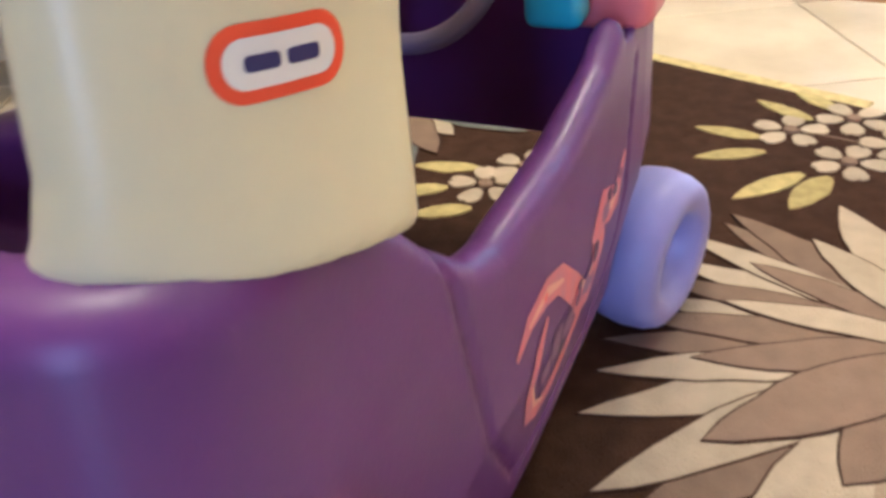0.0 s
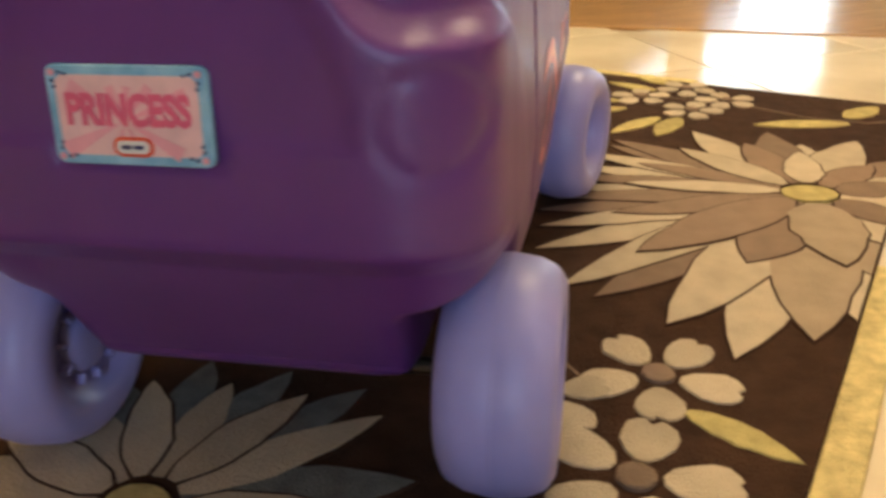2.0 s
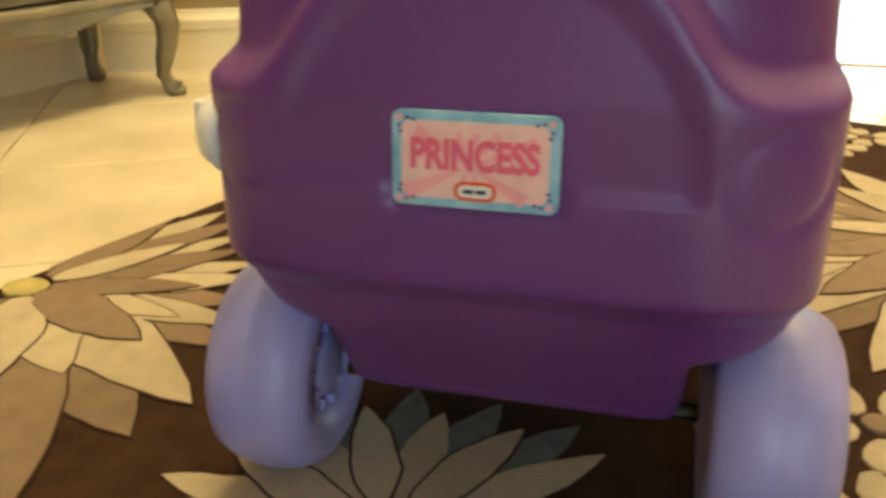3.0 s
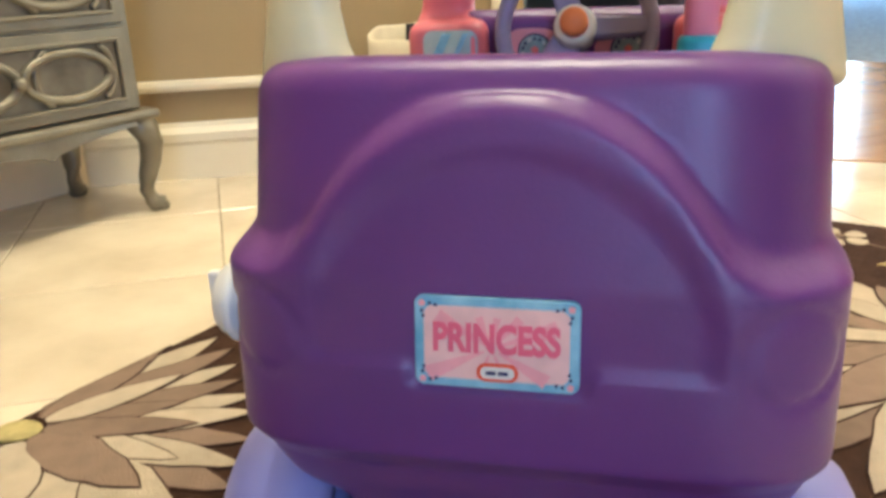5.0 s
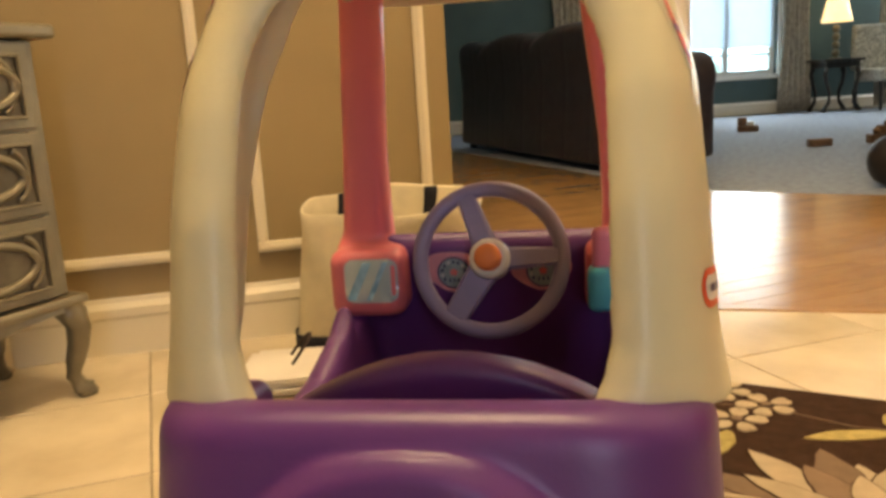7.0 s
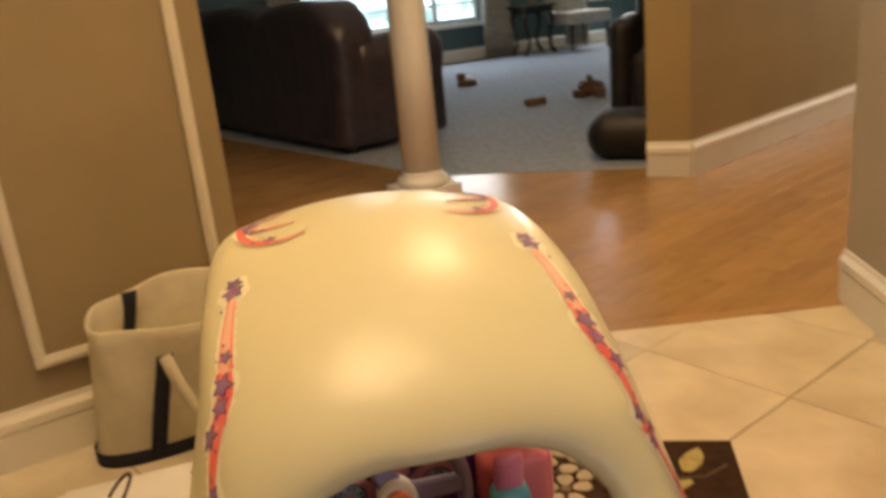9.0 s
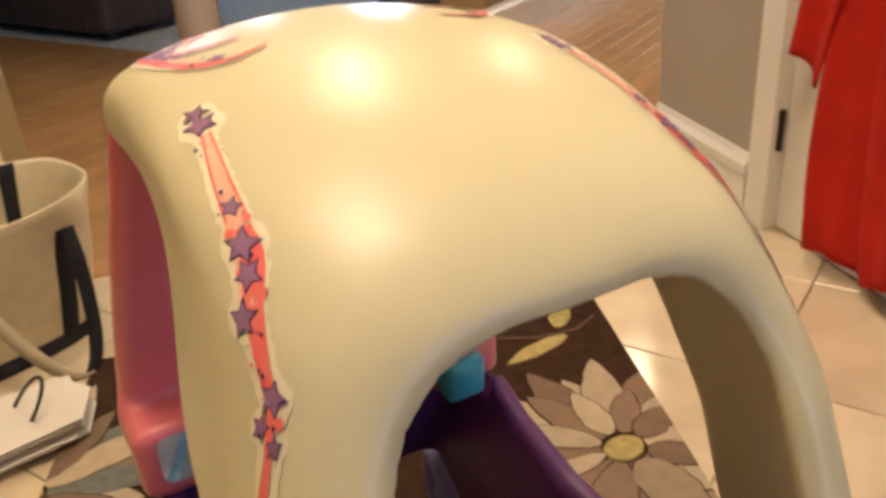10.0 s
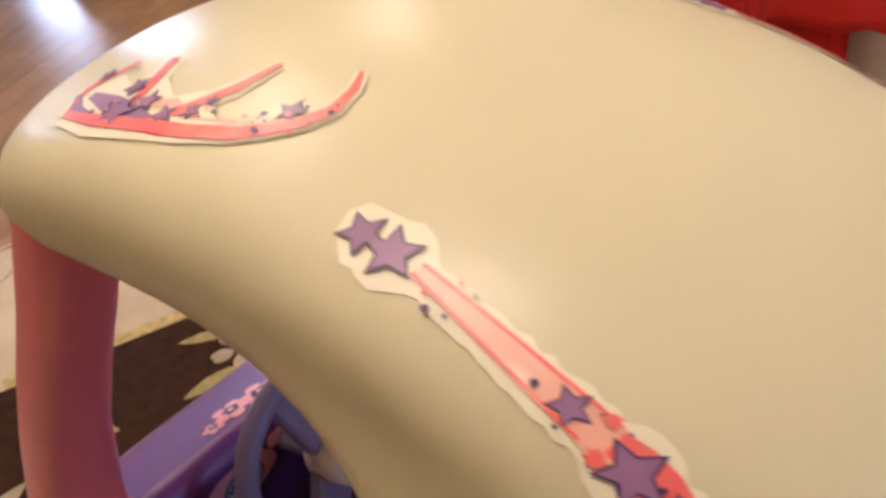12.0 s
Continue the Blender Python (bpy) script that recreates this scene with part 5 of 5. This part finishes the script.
for a, c in zip(tops, tops[1:]):
    for k in range(4):
        bm.faces.new((a[k], a[(k + 1) % 4], c[(k + 1) % 4], c[k]))
bmesh.ops.recalc_face_normals(bm, faces=bm.faces[:])
part("apron", bm, SILVER, chest, "scalloped apron")
for lx, ly, sx, sy in ((-0.022, 0.022, 1, -1), (-0.022, 0.262, 1, 1), (-CL + 0.022, 0.022, -1, -1), (-CL + 0.022, 0.262, -1, 1)):
    pts = [(lx + sx * a, ly + sy * a, z) for a, z in ((0.002, 0.189), (0.012, 0.165), (0.016, 0.140), (0.012, 0.105), (0.004, 0.070), (0.000, 0.042), (0.006, 0.022), (0.016, 0.010))]
    leg = part("leg", tube(pts, lambda t: 0.030 - 0.016 * min(1, t * 1.3) + 0.007 * max(0, t - 0.8) / 0.2, 12), SILVER, chest, smooth=True)
    part("foot", lathe([(0.012, 0.0), (0.019, 0.002), (0.021, 0.010), (0.015, 0.019), (0.006, 0.021)], 20), SILVER, leg).location = (lx + sx * 0.015, ly + sy * 0.015, 0)


def drawer(z0, z1, crest):
    d = part("drawer", box(-CL + 0.035, -0.034, -0.002, 0.0115, z0, z1, 0.002), SILVER, chest)
    x0, x1 = -CL + 0.035, -0.034
    a0, a1, c0, c1 = x0 + 0.028, x1 - 0.028, z0 + 0.026, z1 - 0.026
    part("panel", box(a0, a1, -0.0045, -0.0022, c0, c1, 0.001), SILVERDARK, d, "dark recessed drawer panel")
    for b0, b1, e0, e1 in ((a0 - 0.006, a1 + 0.006, c0 - 0.008, c0 - 0.001), (a0 - 0.006, a1 + 0.006, c1 + 0.001, c1 + 0.008), (a0 - 0.006, a0, c0 - 0.0005, c1 + 0.0005), (a1, a1 + 0.006, c0 - 0.0005, c1 + 0.0005)):
        part("bead", box(b0, b1, -0.012, -0.0022, e0, e1, 0.0025), SILVER, d)
    h = c1 - c0
    cz = (c0 + c1) / 2
    span = (a1 - a0) / 4
    for k in range(4):
        cx = a0 + span * (k + (0.5 if crest else 0.42))
        oval = [(cx + 0.47 * span * math.cos(a), -0.006, cz + (h / 2 - 0.010) * math.sin(a)) for a in np.linspace(0, 2 * math.pi, 32, endpoint=False)]
        part("carved_oval", tube(oval, 0.0085, 8, True), SILVER, d, smooth=True)
        if crest:
            part("boss", lathe([(0.034, -0.010), (0.030, -0.004), (0.020, 0.0), (0.002, 0.002)], 24), SILVER, d, smooth=True).matrix_local = pose(cx, -0.008, cz, 90, 0, 0)
    for k in range(5):
        cx = a0 + span * k
        bow = [(cx + sx * 0.012 + sx * 0.030 * (1 - math.sin(t)), -0.006, cz + (h / 2 - 0.004) * math.cos(t)) for sx in ((1,) if k == 0 else (-1,) if k == 4 else (1, -1)) for t in np.linspace(0.15, 2.99, 14)]
        part("carved_bow", tube(bow[:14], 0.006, 8), SILVER, d, smooth=True)
    for fx in (0.30, 0.70):
        kn = part("knob", lathe([(0.006, 0.0), (0.005, 0.008), (0.011, 0.014), (0.012, 0.019), (0.008, 0.024), (0.002, 0.025)], 20), SILVER, d, "silver knob", True)
        kn.matrix_local = pose(x0 + (x1 - x0) * fx, -0.005, cz, 90, 0, 0)


for z0, z1 in ((0.215, 0.370), (0.376, 0.528), (0.534, 0.688)):
    drawer(z0, z1, z0 > 0.5)

# ---- canvas tote bag ----
bag = thing("tote_bag", "natural canvas tote bag with navy straps, standing open", "bag", (-0.355, 1.478, FLOOR_Z), 19)


def bag_ring(t, inset=0.0):
    """A ring of the bag at height share t, in its own frame."""
    hw, hd = 0.195 + 0.008 * t - inset, 0.078 + 0.047 * t - inset
    e = 2.6 - 0.5 * t
    out = []
    for i in range(56):
        a = 2 * math.pi * i / 56
        c, s_ = math.cos(a), math.sin(a)
        x = hw * math.copysign(abs(c) ** (2 / e), c) + 0.045 * t
        y = hd * math.copysign(abs(s_) ** (2 / e), s_) - 0.026 * t
        wob = 0.006 * math.sin(3 * a + 4 * t) + 0.004 * math.sin(7 * a + 9 * t)
        z = 0.318 * t + (0.018 * s_ + 0.004 * math.sin(5 * a)) * t ** 3
        out.append((x + wob * c * t, y + wob * s_ * t, z + 0.001))
    return out


bm = bmesh.new()
levels = [(t, 0.0) for t in np.linspace(0, 1, 12)] + [(1.008, 0.003)] + [(t, 0.006) for t in np.linspace(0.99, 0.04, 10)]
rings = [[bm.verts.new(p) for p in bag_ring(t, i)] for t, i in levels]
for a, c in zip(rings, rings[1:]):
    for k in range(56):
        bm.faces.new((a[k], a[(k + 1) % 56], c[(k + 1) % 56], c[k]))
bm.faces.new(rings[0])
bm.faces.new(rings[-1])
bmesh.ops.recalc_face_normals(bm, faces=bm.faces[:])
part("bag_body", bm, CANVAS, bag, smooth=True)


def strip_mesh(path, across, thick=0.003):
    """A flat strap along a path of points; across: its half-width vector at each point."""
    bm = bmesh.new()
    rows = []
    for i, p in enumerate(path):
        p, w = Vector(p), Vector(across[i] if isinstance(across, list) else across)
        d = (Vector(path[min(i + 1, len(path) - 1)]) - Vector(path[max(i - 1, 0)])).normalized()
        n = d.cross(w).normalized() * thick / 2
        rows.append([bm.verts.new(q) for q in (p - w - n, p + w - n, p + w + n, p - w + n)])
    for a, c in zip(rows, rows[1:]):
        for k in range(4):
            bm.faces.new((a[k], a[(k + 1) % 4], c[(k + 1) % 4], c[k]))
    bm.faces.new(rows[0])
    bm.faces.new(rows[-1])
    bmesh.ops.recalc_face_normals(bm, faces=bm.faces[:])
    return bm


def ring_point(t, i, out=0.003, inset=0.0):
    p = bag_ring(t, inset)
    q = Vector(p[i % 56])
    c = sum((Vector(v) for v in p), Vector()) / 56
    d = (q - c)
    d.z = 0
    return q + d.normalized() * out


for i in (39, 47):
    part("strap", strip_mesh([ring_point(t, i, 0.0045) for t in np.linspace(0.02, 0.80, 12)], (0.016, 0, 0)), NAVY, bag, "navy webbing strap", True)
for i in (19, 9):
    part("strap", strip_mesh([ring_point(t, i, -0.0045, 0.006) for t in np.linspace(0.45, 1.004, 9)], (0.016, 0, 0)), NAVY, bag, "navy webbing strap", True)
a, c = ring_point(0.80, 39, 0.008), ring_point(0.80, 47, 0.008)
loop = [a + (c - a) * t + Vector((0.03 * math.sin(math.pi * t), -0.075 * math.sin(math.pi * t) ** 0.6, -0.245 * math.sin(math.pi * t) ** 0.75)) for t in np.linspace(0, 1, 26)]
part("handle", strip_mesh(loop[:14], (0.011, -0.006, 0.004), 0.004), CANVAS, bag, "canvas handle drooping over the side", True)
part("handle", strip_mesh(loop[13:], (0.011, -0.006, 0.004), 0.004), NAVY, bag, "navy webbing handle drooping over the side", True)
part("base_band", strip_mesh([ring_point(0.045, i, 0.004) for i in list(range(24, 57))], (0, 0, 0.015)), NAVY, bag, "navy band round the base", True)

# folded paper carrier bag with cord handles
pb = thing("paper_bag", "white folded paper carrier bag with dark cord handles, lying flat", "paper bag", (-0.40, 1.20, 0.0), 10)
for k in range(7):
    dx, dy, tilt = 0.010 * math.sin(2.3 * k), 0.007 * math.cos(1.7 * k), 1.3 * math.sin(1.9 * k + 0.5)
    sh = part("paper_panel", prism([(-0.17 + dx, -0.10 + dy), (0.150 + dx, -0.118 + dy), (0.185 + dx, -0.050 + 0.5 * dy), (0.168 - dx, 0.022 + dy), (-0.16 + dx, 0.075 + dy)], 0.003 + 0.0058 * k, 0.0066 + 0.0058 * k, 0.0008), PAPER, pb)
    sh.rotation_euler = (radians(3 + 0.6 * tilt), radians(-2 - 0.35 * k), radians(tilt))
for cx in (-0.06, 0.09):
    pts = [(cx + 0.035 * math.sin(a * 1.1), -0.085 + 0.05 * (1 - math.cos(a)) * 0.6, 0.052 + 0.05 * math.sin(a)) for a in np.linspace(0, math.pi, 18)]
    part("cord_handle", tube(pts, 0.0032, 8), CORD, pb, "dark twisted cord handle", True)

# ---- red shirt hung on the door ----
shirt = thing("shirt", "red jersey t-shirt hanging against the white door", "shirt")
along(shirt, at_line(DA, GD, 0.075), DB)


def cloth(name, x_of, z_of, y_of, nu=36, nv=40):
    bm = bmesh.new()
    grid = [[bm.verts.new((x_of(i / nu, j / nv), y_of(i / nu, j / nv), z_of(i / nu, j / nv))) for j in range(nv + 1)] for i in range(nu + 1)]
    for i in range(nu):
        for j in range(nv):
            bm.faces.new((grid[i][j], grid[i + 1][j], grid[i + 1][j + 1], grid[i][j + 1]))
    bmesh.ops.recalc_face_normals(bm, faces=bm.faces[:])
    ob = part(name, bm, RED, shirt, smooth=True)
    md = ob.modifiers.new("cloth", "SOLIDIFY")
    md.thickness = 0.004
    return ob


def fold(u, v):
    return -0.034 - 0.016 * (1 - 0.5 * v) * math.sin(u * 17 + 1.5 * math.sin(3 * v)) - 0.007 * math.sin(u * 39 + 4 * v) - 0.03 * v * (1 - v)


cloth("shirt_body", lambda u, v: (0.085 + 0.045 * v) + u * (0.475 - 0.10 * v), lambda u, v: 0.028 + 0.035 * u + 0.012 * math.sin(u * 14) + (0.80 - 0.08 * abs(u - 0.5)) * v, fold)
cloth("sleeve", lambda u, v: (-0.010 + 0.10 * u) + 0.10 * v, lambda u, v: 0.400 - 0.03 * u + 0.012 * math.sin(u * 5) + 0.42 * v, lambda u, v: -0.045 - 0.010 * math.sin(u * 8 + v) - 0.01 * v, 14, 24)
cloth("sleeve", lambda u, v: 0.425 + 0.20 * u - 0.04 * v, lambda u, v: 0.345 + 0.035 * u + 0.008 * math.sin(u * 9) + 0.46 * v, lambda u, v: -0.068 - 0.016 * math.sin(u * 7 + 1 + v) + 0.015 * v, 16, 24)
part("hook", tube([(0.33, 0.010, 0.90), (0.33, -0.05, 0.90), (0.33, -0.06, 0.925)], 0.005, 8), HINGE, casing, "dark hook on the door")

# ---- living room ----
sofa = thing("sofa", "dark brown leather sofa with a shaped padded back", "sofa", (0.289, 4.397, -0.002), math.degrees(math.atan2(1.9, -0.9)))


def sofa_back(x, y, z):
    top = 0.80 + 0.075 * np.abs(np.sin((x - 0.02) * math.pi / 1.02)) ** 0.6 - 0.10 * sstep(0.25, 0.0, x)
    d = smax(np.abs(x - 1.30) - 1.28, np.abs(y + 0.15 + 0.06 * (z - 0.4)) - 0.13 - 0.03 * sstep(0.5, 0.8, z), 0.10)
    d = d + 0.003 * sstep(0.02, 0.0, np.abs(np.mod(x, 0.34) - 0.17))
    return smax(smax(d, z - top, 0.10), 0.04 - z, 0.03)


part("back", moulded("back", sofa_back, (-0.1, -0.42, 0.0), (2.7, 0.1, 0.95), 0.022, LEATHER), LEATHER, sofa, "padded leather back with upright seams")


def sofa_arm(x, y, z):
    roll = np.hypot(x - 0.13, (z - 0.52)) - 0.14
    d = smax(np.abs(x - 0.13) - 0.115, z - 0.52, 0.05)
    d = smin(roll, d, 0.04)
    return smax(smax(d, np.abs(y + 0.46) - 0.30, 0.05), 0.04 - z, 0.03)


arm_me = moulded("arm", sofa_arm, (-0.08, -1.1, 0.0), (0.34, -0.1, 0.72), 0.022, LEATHER)
part("arm", arm_me, LEATHER, sofa)
part("arm", arm_me, LEATHER, sofa).location = (2.34, 0, 0)
part("seat_base", box(0.25, 2.37, -0.72, -0.22, 0.05, 0.28, 0.03, 3), LEATHER, sofa)
for k in range(2):
    part("seat_cushion", box(0.262 + 1.05 * k, 1.30 + 1.05 * k, -0.75, -0.27, 0.282, 0.46, 0.06, 4), LEATHER, sofa, smooth=True)
for lx, ly in ((0.1, -0.1), (2.5, -0.1), (0.1, -0.68), (2.5, -0.68)):
    part("leg", lathe([(0.03, 0), (0.035, 0.05)], 12), BLACKWOOD, sofa).location = (lx, ly, 0)

chair = thing("recliner", "dark brown leather recliner with its footrest out", "armchair", (2.20, 3.95, -0.002), -32)
part("footrest", box(-0.46, 0.0, -0.86, -0.54, 0.0, 0.235, 0.112, 6), DARKHIDE, chair, smooth=True)
part("footrest_bar", box(-0.28, -0.22, -0.56, -0.10, 0.09, 0.13, 0.01), BLACKWOOD, chair)
part("seat", box(-0.34, 0.42, -0.11, 0.55, 0.05, 0.44, 0.07, 4), DARKHIDE, chair, smooth=True)
part("arm", box(-0.47, -0.345, -0.02, 0.62, 0.04, 0.62, 0.06, 4), DARKHIDE, chair, smooth=True)
part("arm", box(0.425, 0.60, -0.06, 0.62, 0.04, 0.62, 0.08, 4), DARKHIDE, chair, smooth=True)
part("back", box(-0.40, 0.48, 0.56, 0.82, 0.06, 1.0, 0.10, 4), DARKHIDE, chair, smooth=True)

table = thing("side_table", "black wooden side table with curved legs", "side table", (3.03, 9.40, -0.002), 17)
part("tabletop", box(-0.24, 0.24, -0.18, 0.18, 0.535, 0.565, 0.01, 3), BLACKWOOD, table)
part("frieze", box(-0.20, 0.20, -0.15, 0.15, 0.47, 0.5345, 0.004), BLACKWOOD, table)
for lx, ly in ((-0.18, -0.13), (0.18, -0.13), (-0.18, 0.13), (0.18, 0.13)):
    sx = math.copysign(1, lx)
    part("leg", tube([(lx + sx * a, ly, z) for a, z in ((0.0, 0.469), (0.02, 0.40), (0.0, 0.30), (-0.04, 0.20), (-0.03, 0.10), (0.02, 0.03), (0.03, 0.0))], lambda t: 0.032 - 0.014 * math.sin(math.pi * t), 10), BLACKWOOD, table, smooth=True)
lamp = thing("table_lamp", "silver stacked-ball table lamp, lit, on the side table", "lamp", (3.03, 9.40, 0.5635), 0)
part("lamp_base", lathe([(0.06, 0), (0.062, 0.012), (0.02, 0.02)], 24), SILVER, lamp)
for k in range(4):
    part("ball", lathe([(0.008, 0.02 + 0.085 * k), (0.03, 0.03 + 0.085 * k), (0.042, 0.062 + 0.085 * k), (0.03, 0.095 + 0.085 * k), (0.008, 0.1045 + 0.085 * k)], 24), SILVER, lamp, "mirrored silver ball", True)
part("shade", lathe([(0.10, 0.62), (0.105, 0.62), (0.16, 0.39), (0.155, 0.39)], 32), SHADE_GLOW, lamp, "glowing cream lampshade", True)

ac = thing("accent_chair", "armless chair in patterned grey upholstery with black legs", "chair", (3.62, 9.42, -0.002), 10)
part("seat", box(-0.28, 0.28, -0.28, 0.26, 0.30, 0.44, 0.03, 3), PATTERN, ac)
part("backrest", box(-0.28, 0.28, 0.262, 0.36, 0.42, 0.92, 0.03, 3), PATTERN, ac)
for lx, ly in ((-0.24, -0.24), (0.24, -0.24), (-0.24, 0.28), (0.24, 0.28)):
    part("leg", lathe([(0.015, 0), (0.024, 0.305)], 10), BLACKWOOD, ac).location = (lx, ly, 0)


def curtain(s0, s1):
    n = 60
    bm = bmesh.new()
    rows = []
    for j in range(9):
        v = j / 8
        pinch = 1 - 0.25 * math.exp(-((v - 0.45) / 0.2) ** 2)
        row = []
        for i in range(n + 1):
            u = i / n
            x = (s0 + s1) / 2 + (u - 0.5) * (s1 - s0) * pinch
            row.append(bm.verts.new((x, -0.13 - 0.035 * math.sin(u * 34) * pinch, 0.02 + 2.2 * v)))
        rows.append(row)
    for a, c in zip(rows, rows[1:]):
        for i in range(n):
            bm.faces.new((a[i], a[i + 1], c[i + 1], c[i]))
    ob = part("curtain", bm, CURTAIN, None, smooth=True)
    along(ob, L0, at_line(L0, LN, 1))
    md = ob.modifiers.new("cloth", "SOLIDIFY")
    md.thickness = 0.006
    return tagged(ob, "taupe striped curtain drawn beside the bright window", "curtain", "curtains")


curtain(3.05, 3.50)
curtain(5.66, 6.06)
curtain(6.85, 7.2)
moulding("baseboard", L0, at_line(L0, LN, 9.2), 0.0, 0.14, 0.02, WHITE, "white baseboard of the living room")

TOYWOOD = material("brown_toy_wood", (0.16, 0.085, 0.045), 0.6, vary=0.2, scale=30)


def toy_block(x, y, rz, w, d, h, label):
    ob = thing("toy_block", label, "toy", (x, y, -0.002), rz, "toys on the carpet")
    part("block", box(-w / 2, w / 2, -d / 2, d / 2, 0, h, 0.008, 2), TOYWOOD, ob)
    return ob


toy_block(1.766, 5.486, 12, 0.16, 0.05, 0.05, "brown wooden toy block lying on the carpet")
tb = toy_block(1.632, 7.05, -8, 0.17, 0.08, 0.05, "brown and white toy lying on the carpet")
part("hump", box(-0.085, -0.01, -0.035, 0.035, 0.0505, 0.12, 0.014, 2), TOYWOOD, tb)
part("patch", box(-0.005, 0.05, -0.03, 0.03, 0.0505, 0.085, 0.012, 2), WHITEP, tb, "white patch")
for dx, dy, rz, w, h in ((2.15, 5.56, 20, 0.12, 0.06), (2.24, 5.62, -35, 0.14, 0.11), (2.27, 5.48, 60, 0.12, 0.07)):
    tb = toy_block(dx, dy, rz, w, 0.07, h, "dark brown toy in a small heap on the carpet")
    part("knob", lathe([(0.02, h + 0.0005), (0.03, h + 0.02), (0.01, h + 0.045)], 14), TOYWOOD, tb, smooth=True)

# ceiling lamps of the entry
for at in CEILING_LAMPS:
    cl = thing("ceiling_lamp", "round frosted glass ceiling lamp, lit, on the ceiling", "ceiling lamp", (at[0], at[1], CEIL_Z), 0, "ceiling lamps")
    part("canopy", lathe([(0.16, -0.001), (0.16, -0.02), (0.15, -0.025)], 32), HINGE, cl, "dark bronze ring")
    part("glass", lathe([(0.14, -0.0255), (0.13, -0.055), (0.08, -0.08), (0.01, -0.088)], 32), BULB_GLOW, cl, "glowing frosted glass", True).visible_shadow = False

# ---- floor pieces ----
TA, TB = (0.885, 0.465), (-0.465, 0.885)
TS = 0.37
tile_me = mesh_of("tile", box(-TS / 2 + 0.0016, TS / 2 - 0.0016, -TS / 2 + 0.0016, TS / 2 - 0.0016, -0.0045, 0.0, 0.0012, 1), TILE)
boundary = lambda x: 1.653 - 0.139 * (x - 0.466)
for i in range(-11, 13):
    for j in range(-12, 11):
        a, c = 0.965 + TS * (i + 0.5), 0.214 + TS * (j + 0.5)
        x, y = a * TA[0] + c * TB[0], a * TA[1] + c * TB[1]
        if y > boundary(x) + 0.17 or x < -2.6 or x > 1.9 or y < -2.7 or (x > 1.5 + (y - 1.5) * 0.27 + 0.2 and not (x < 1.55 and y < -0.3)):
            continue
        t = new("tile", tile_me)
        t.parent = subfloor
        t.matrix_world = pose(x, y, FLOOR_Z, 0, 0, math.degrees(math.atan2(TA[1], TA[0])))
saddle = part("threshold", box(-1.4, 1.4, -0.02, 0.02, -0.012, -0.0040, 0.002), OAK)
saddle.matrix_world = pose(0.45, boundary(0.45) + 0.0, 0, 0, 0, -7.9)
tagged(saddle, "narrow oak edge strip between tile and wood", "threshold", kind="structure")
wood = part("floor_wood", prism([(-2.4, boundary(-2.4)), (6.0, boundary(6.0)), (6.0, 5.6), (1.6, 3.14), (0.706, 3.64), (0.25, 4.44), (-1.7, 8.1), (-2.3, 7.9)], -0.0122, -0.0068), BLACKWOOD)
tagged(wood, "glossy oak strip floor of the hall", "floor", kind="structure")
PD = (0.862, 0.507)
PN = (-0.507, 0.862)
pw = 0.083
plank_rng = random.Random(3)


def keep_side(poly, f):
    """The part of an outline where f is positive."""
    out = []
    for a, c in zip(poly, poly[1:] + poly[:1]):
        da, dc = f(*a), f(*c)
        if da >= 0:
            out.append(a)
        if da * dc < 0:
            t = da / (da - dc)
            out.append((a[0] + t * (c[0] - a[0]), a[1] + t * (c[1] - a[1])))
    return out


for r in range(-10, 84):
    s = -3.0 + plank_rng.uniform(0, 0.8)
    n = r * pw
    while s < 5.4:
        l = plank_rng.choice((0.6, 0.9, 1.2))
        mid = s + l / 2
        s += l
        x, y = mid * PD[0] + n * PN[0], mid * PD[1] + n * PN[1]
        world = lambda p: (x + p[0] * PD[0] + p[1] * PN[0], y + p[0] * PD[1] + p[1] * PN[1])
        if x < -1.8 or x > 4.4 or y > (min(4.42 - 1.874 * (x - 0.24) + 1.1, 8.0) if x < 0.6 else 3.64 - 0.478 * (x - 0.706) + 1.0 if x < 1.5 else 2.975 + 0.588 * (x - 1.655) + 0.7):
            continue
        hl, hw = l / 2 - 0.0006, pw / 2 - 0.0006
        outline = keep_side([(-hl, -hw), (hl, -hw), (hl, hw), (-hl, hw)], lambda a, c: world((a, c))[1] - boundary(world((a, c))[0]) - 0.021)
        if len(outline) < 3:
            continue
        t = part("plank", prism(outline, -0.003, 0.0, 0.0007), OAK, wood)
        t.matrix_world = pose(x, y, -0.0045, 0, 0, math.degrees(math.atan2(PD[1], PD[0])))
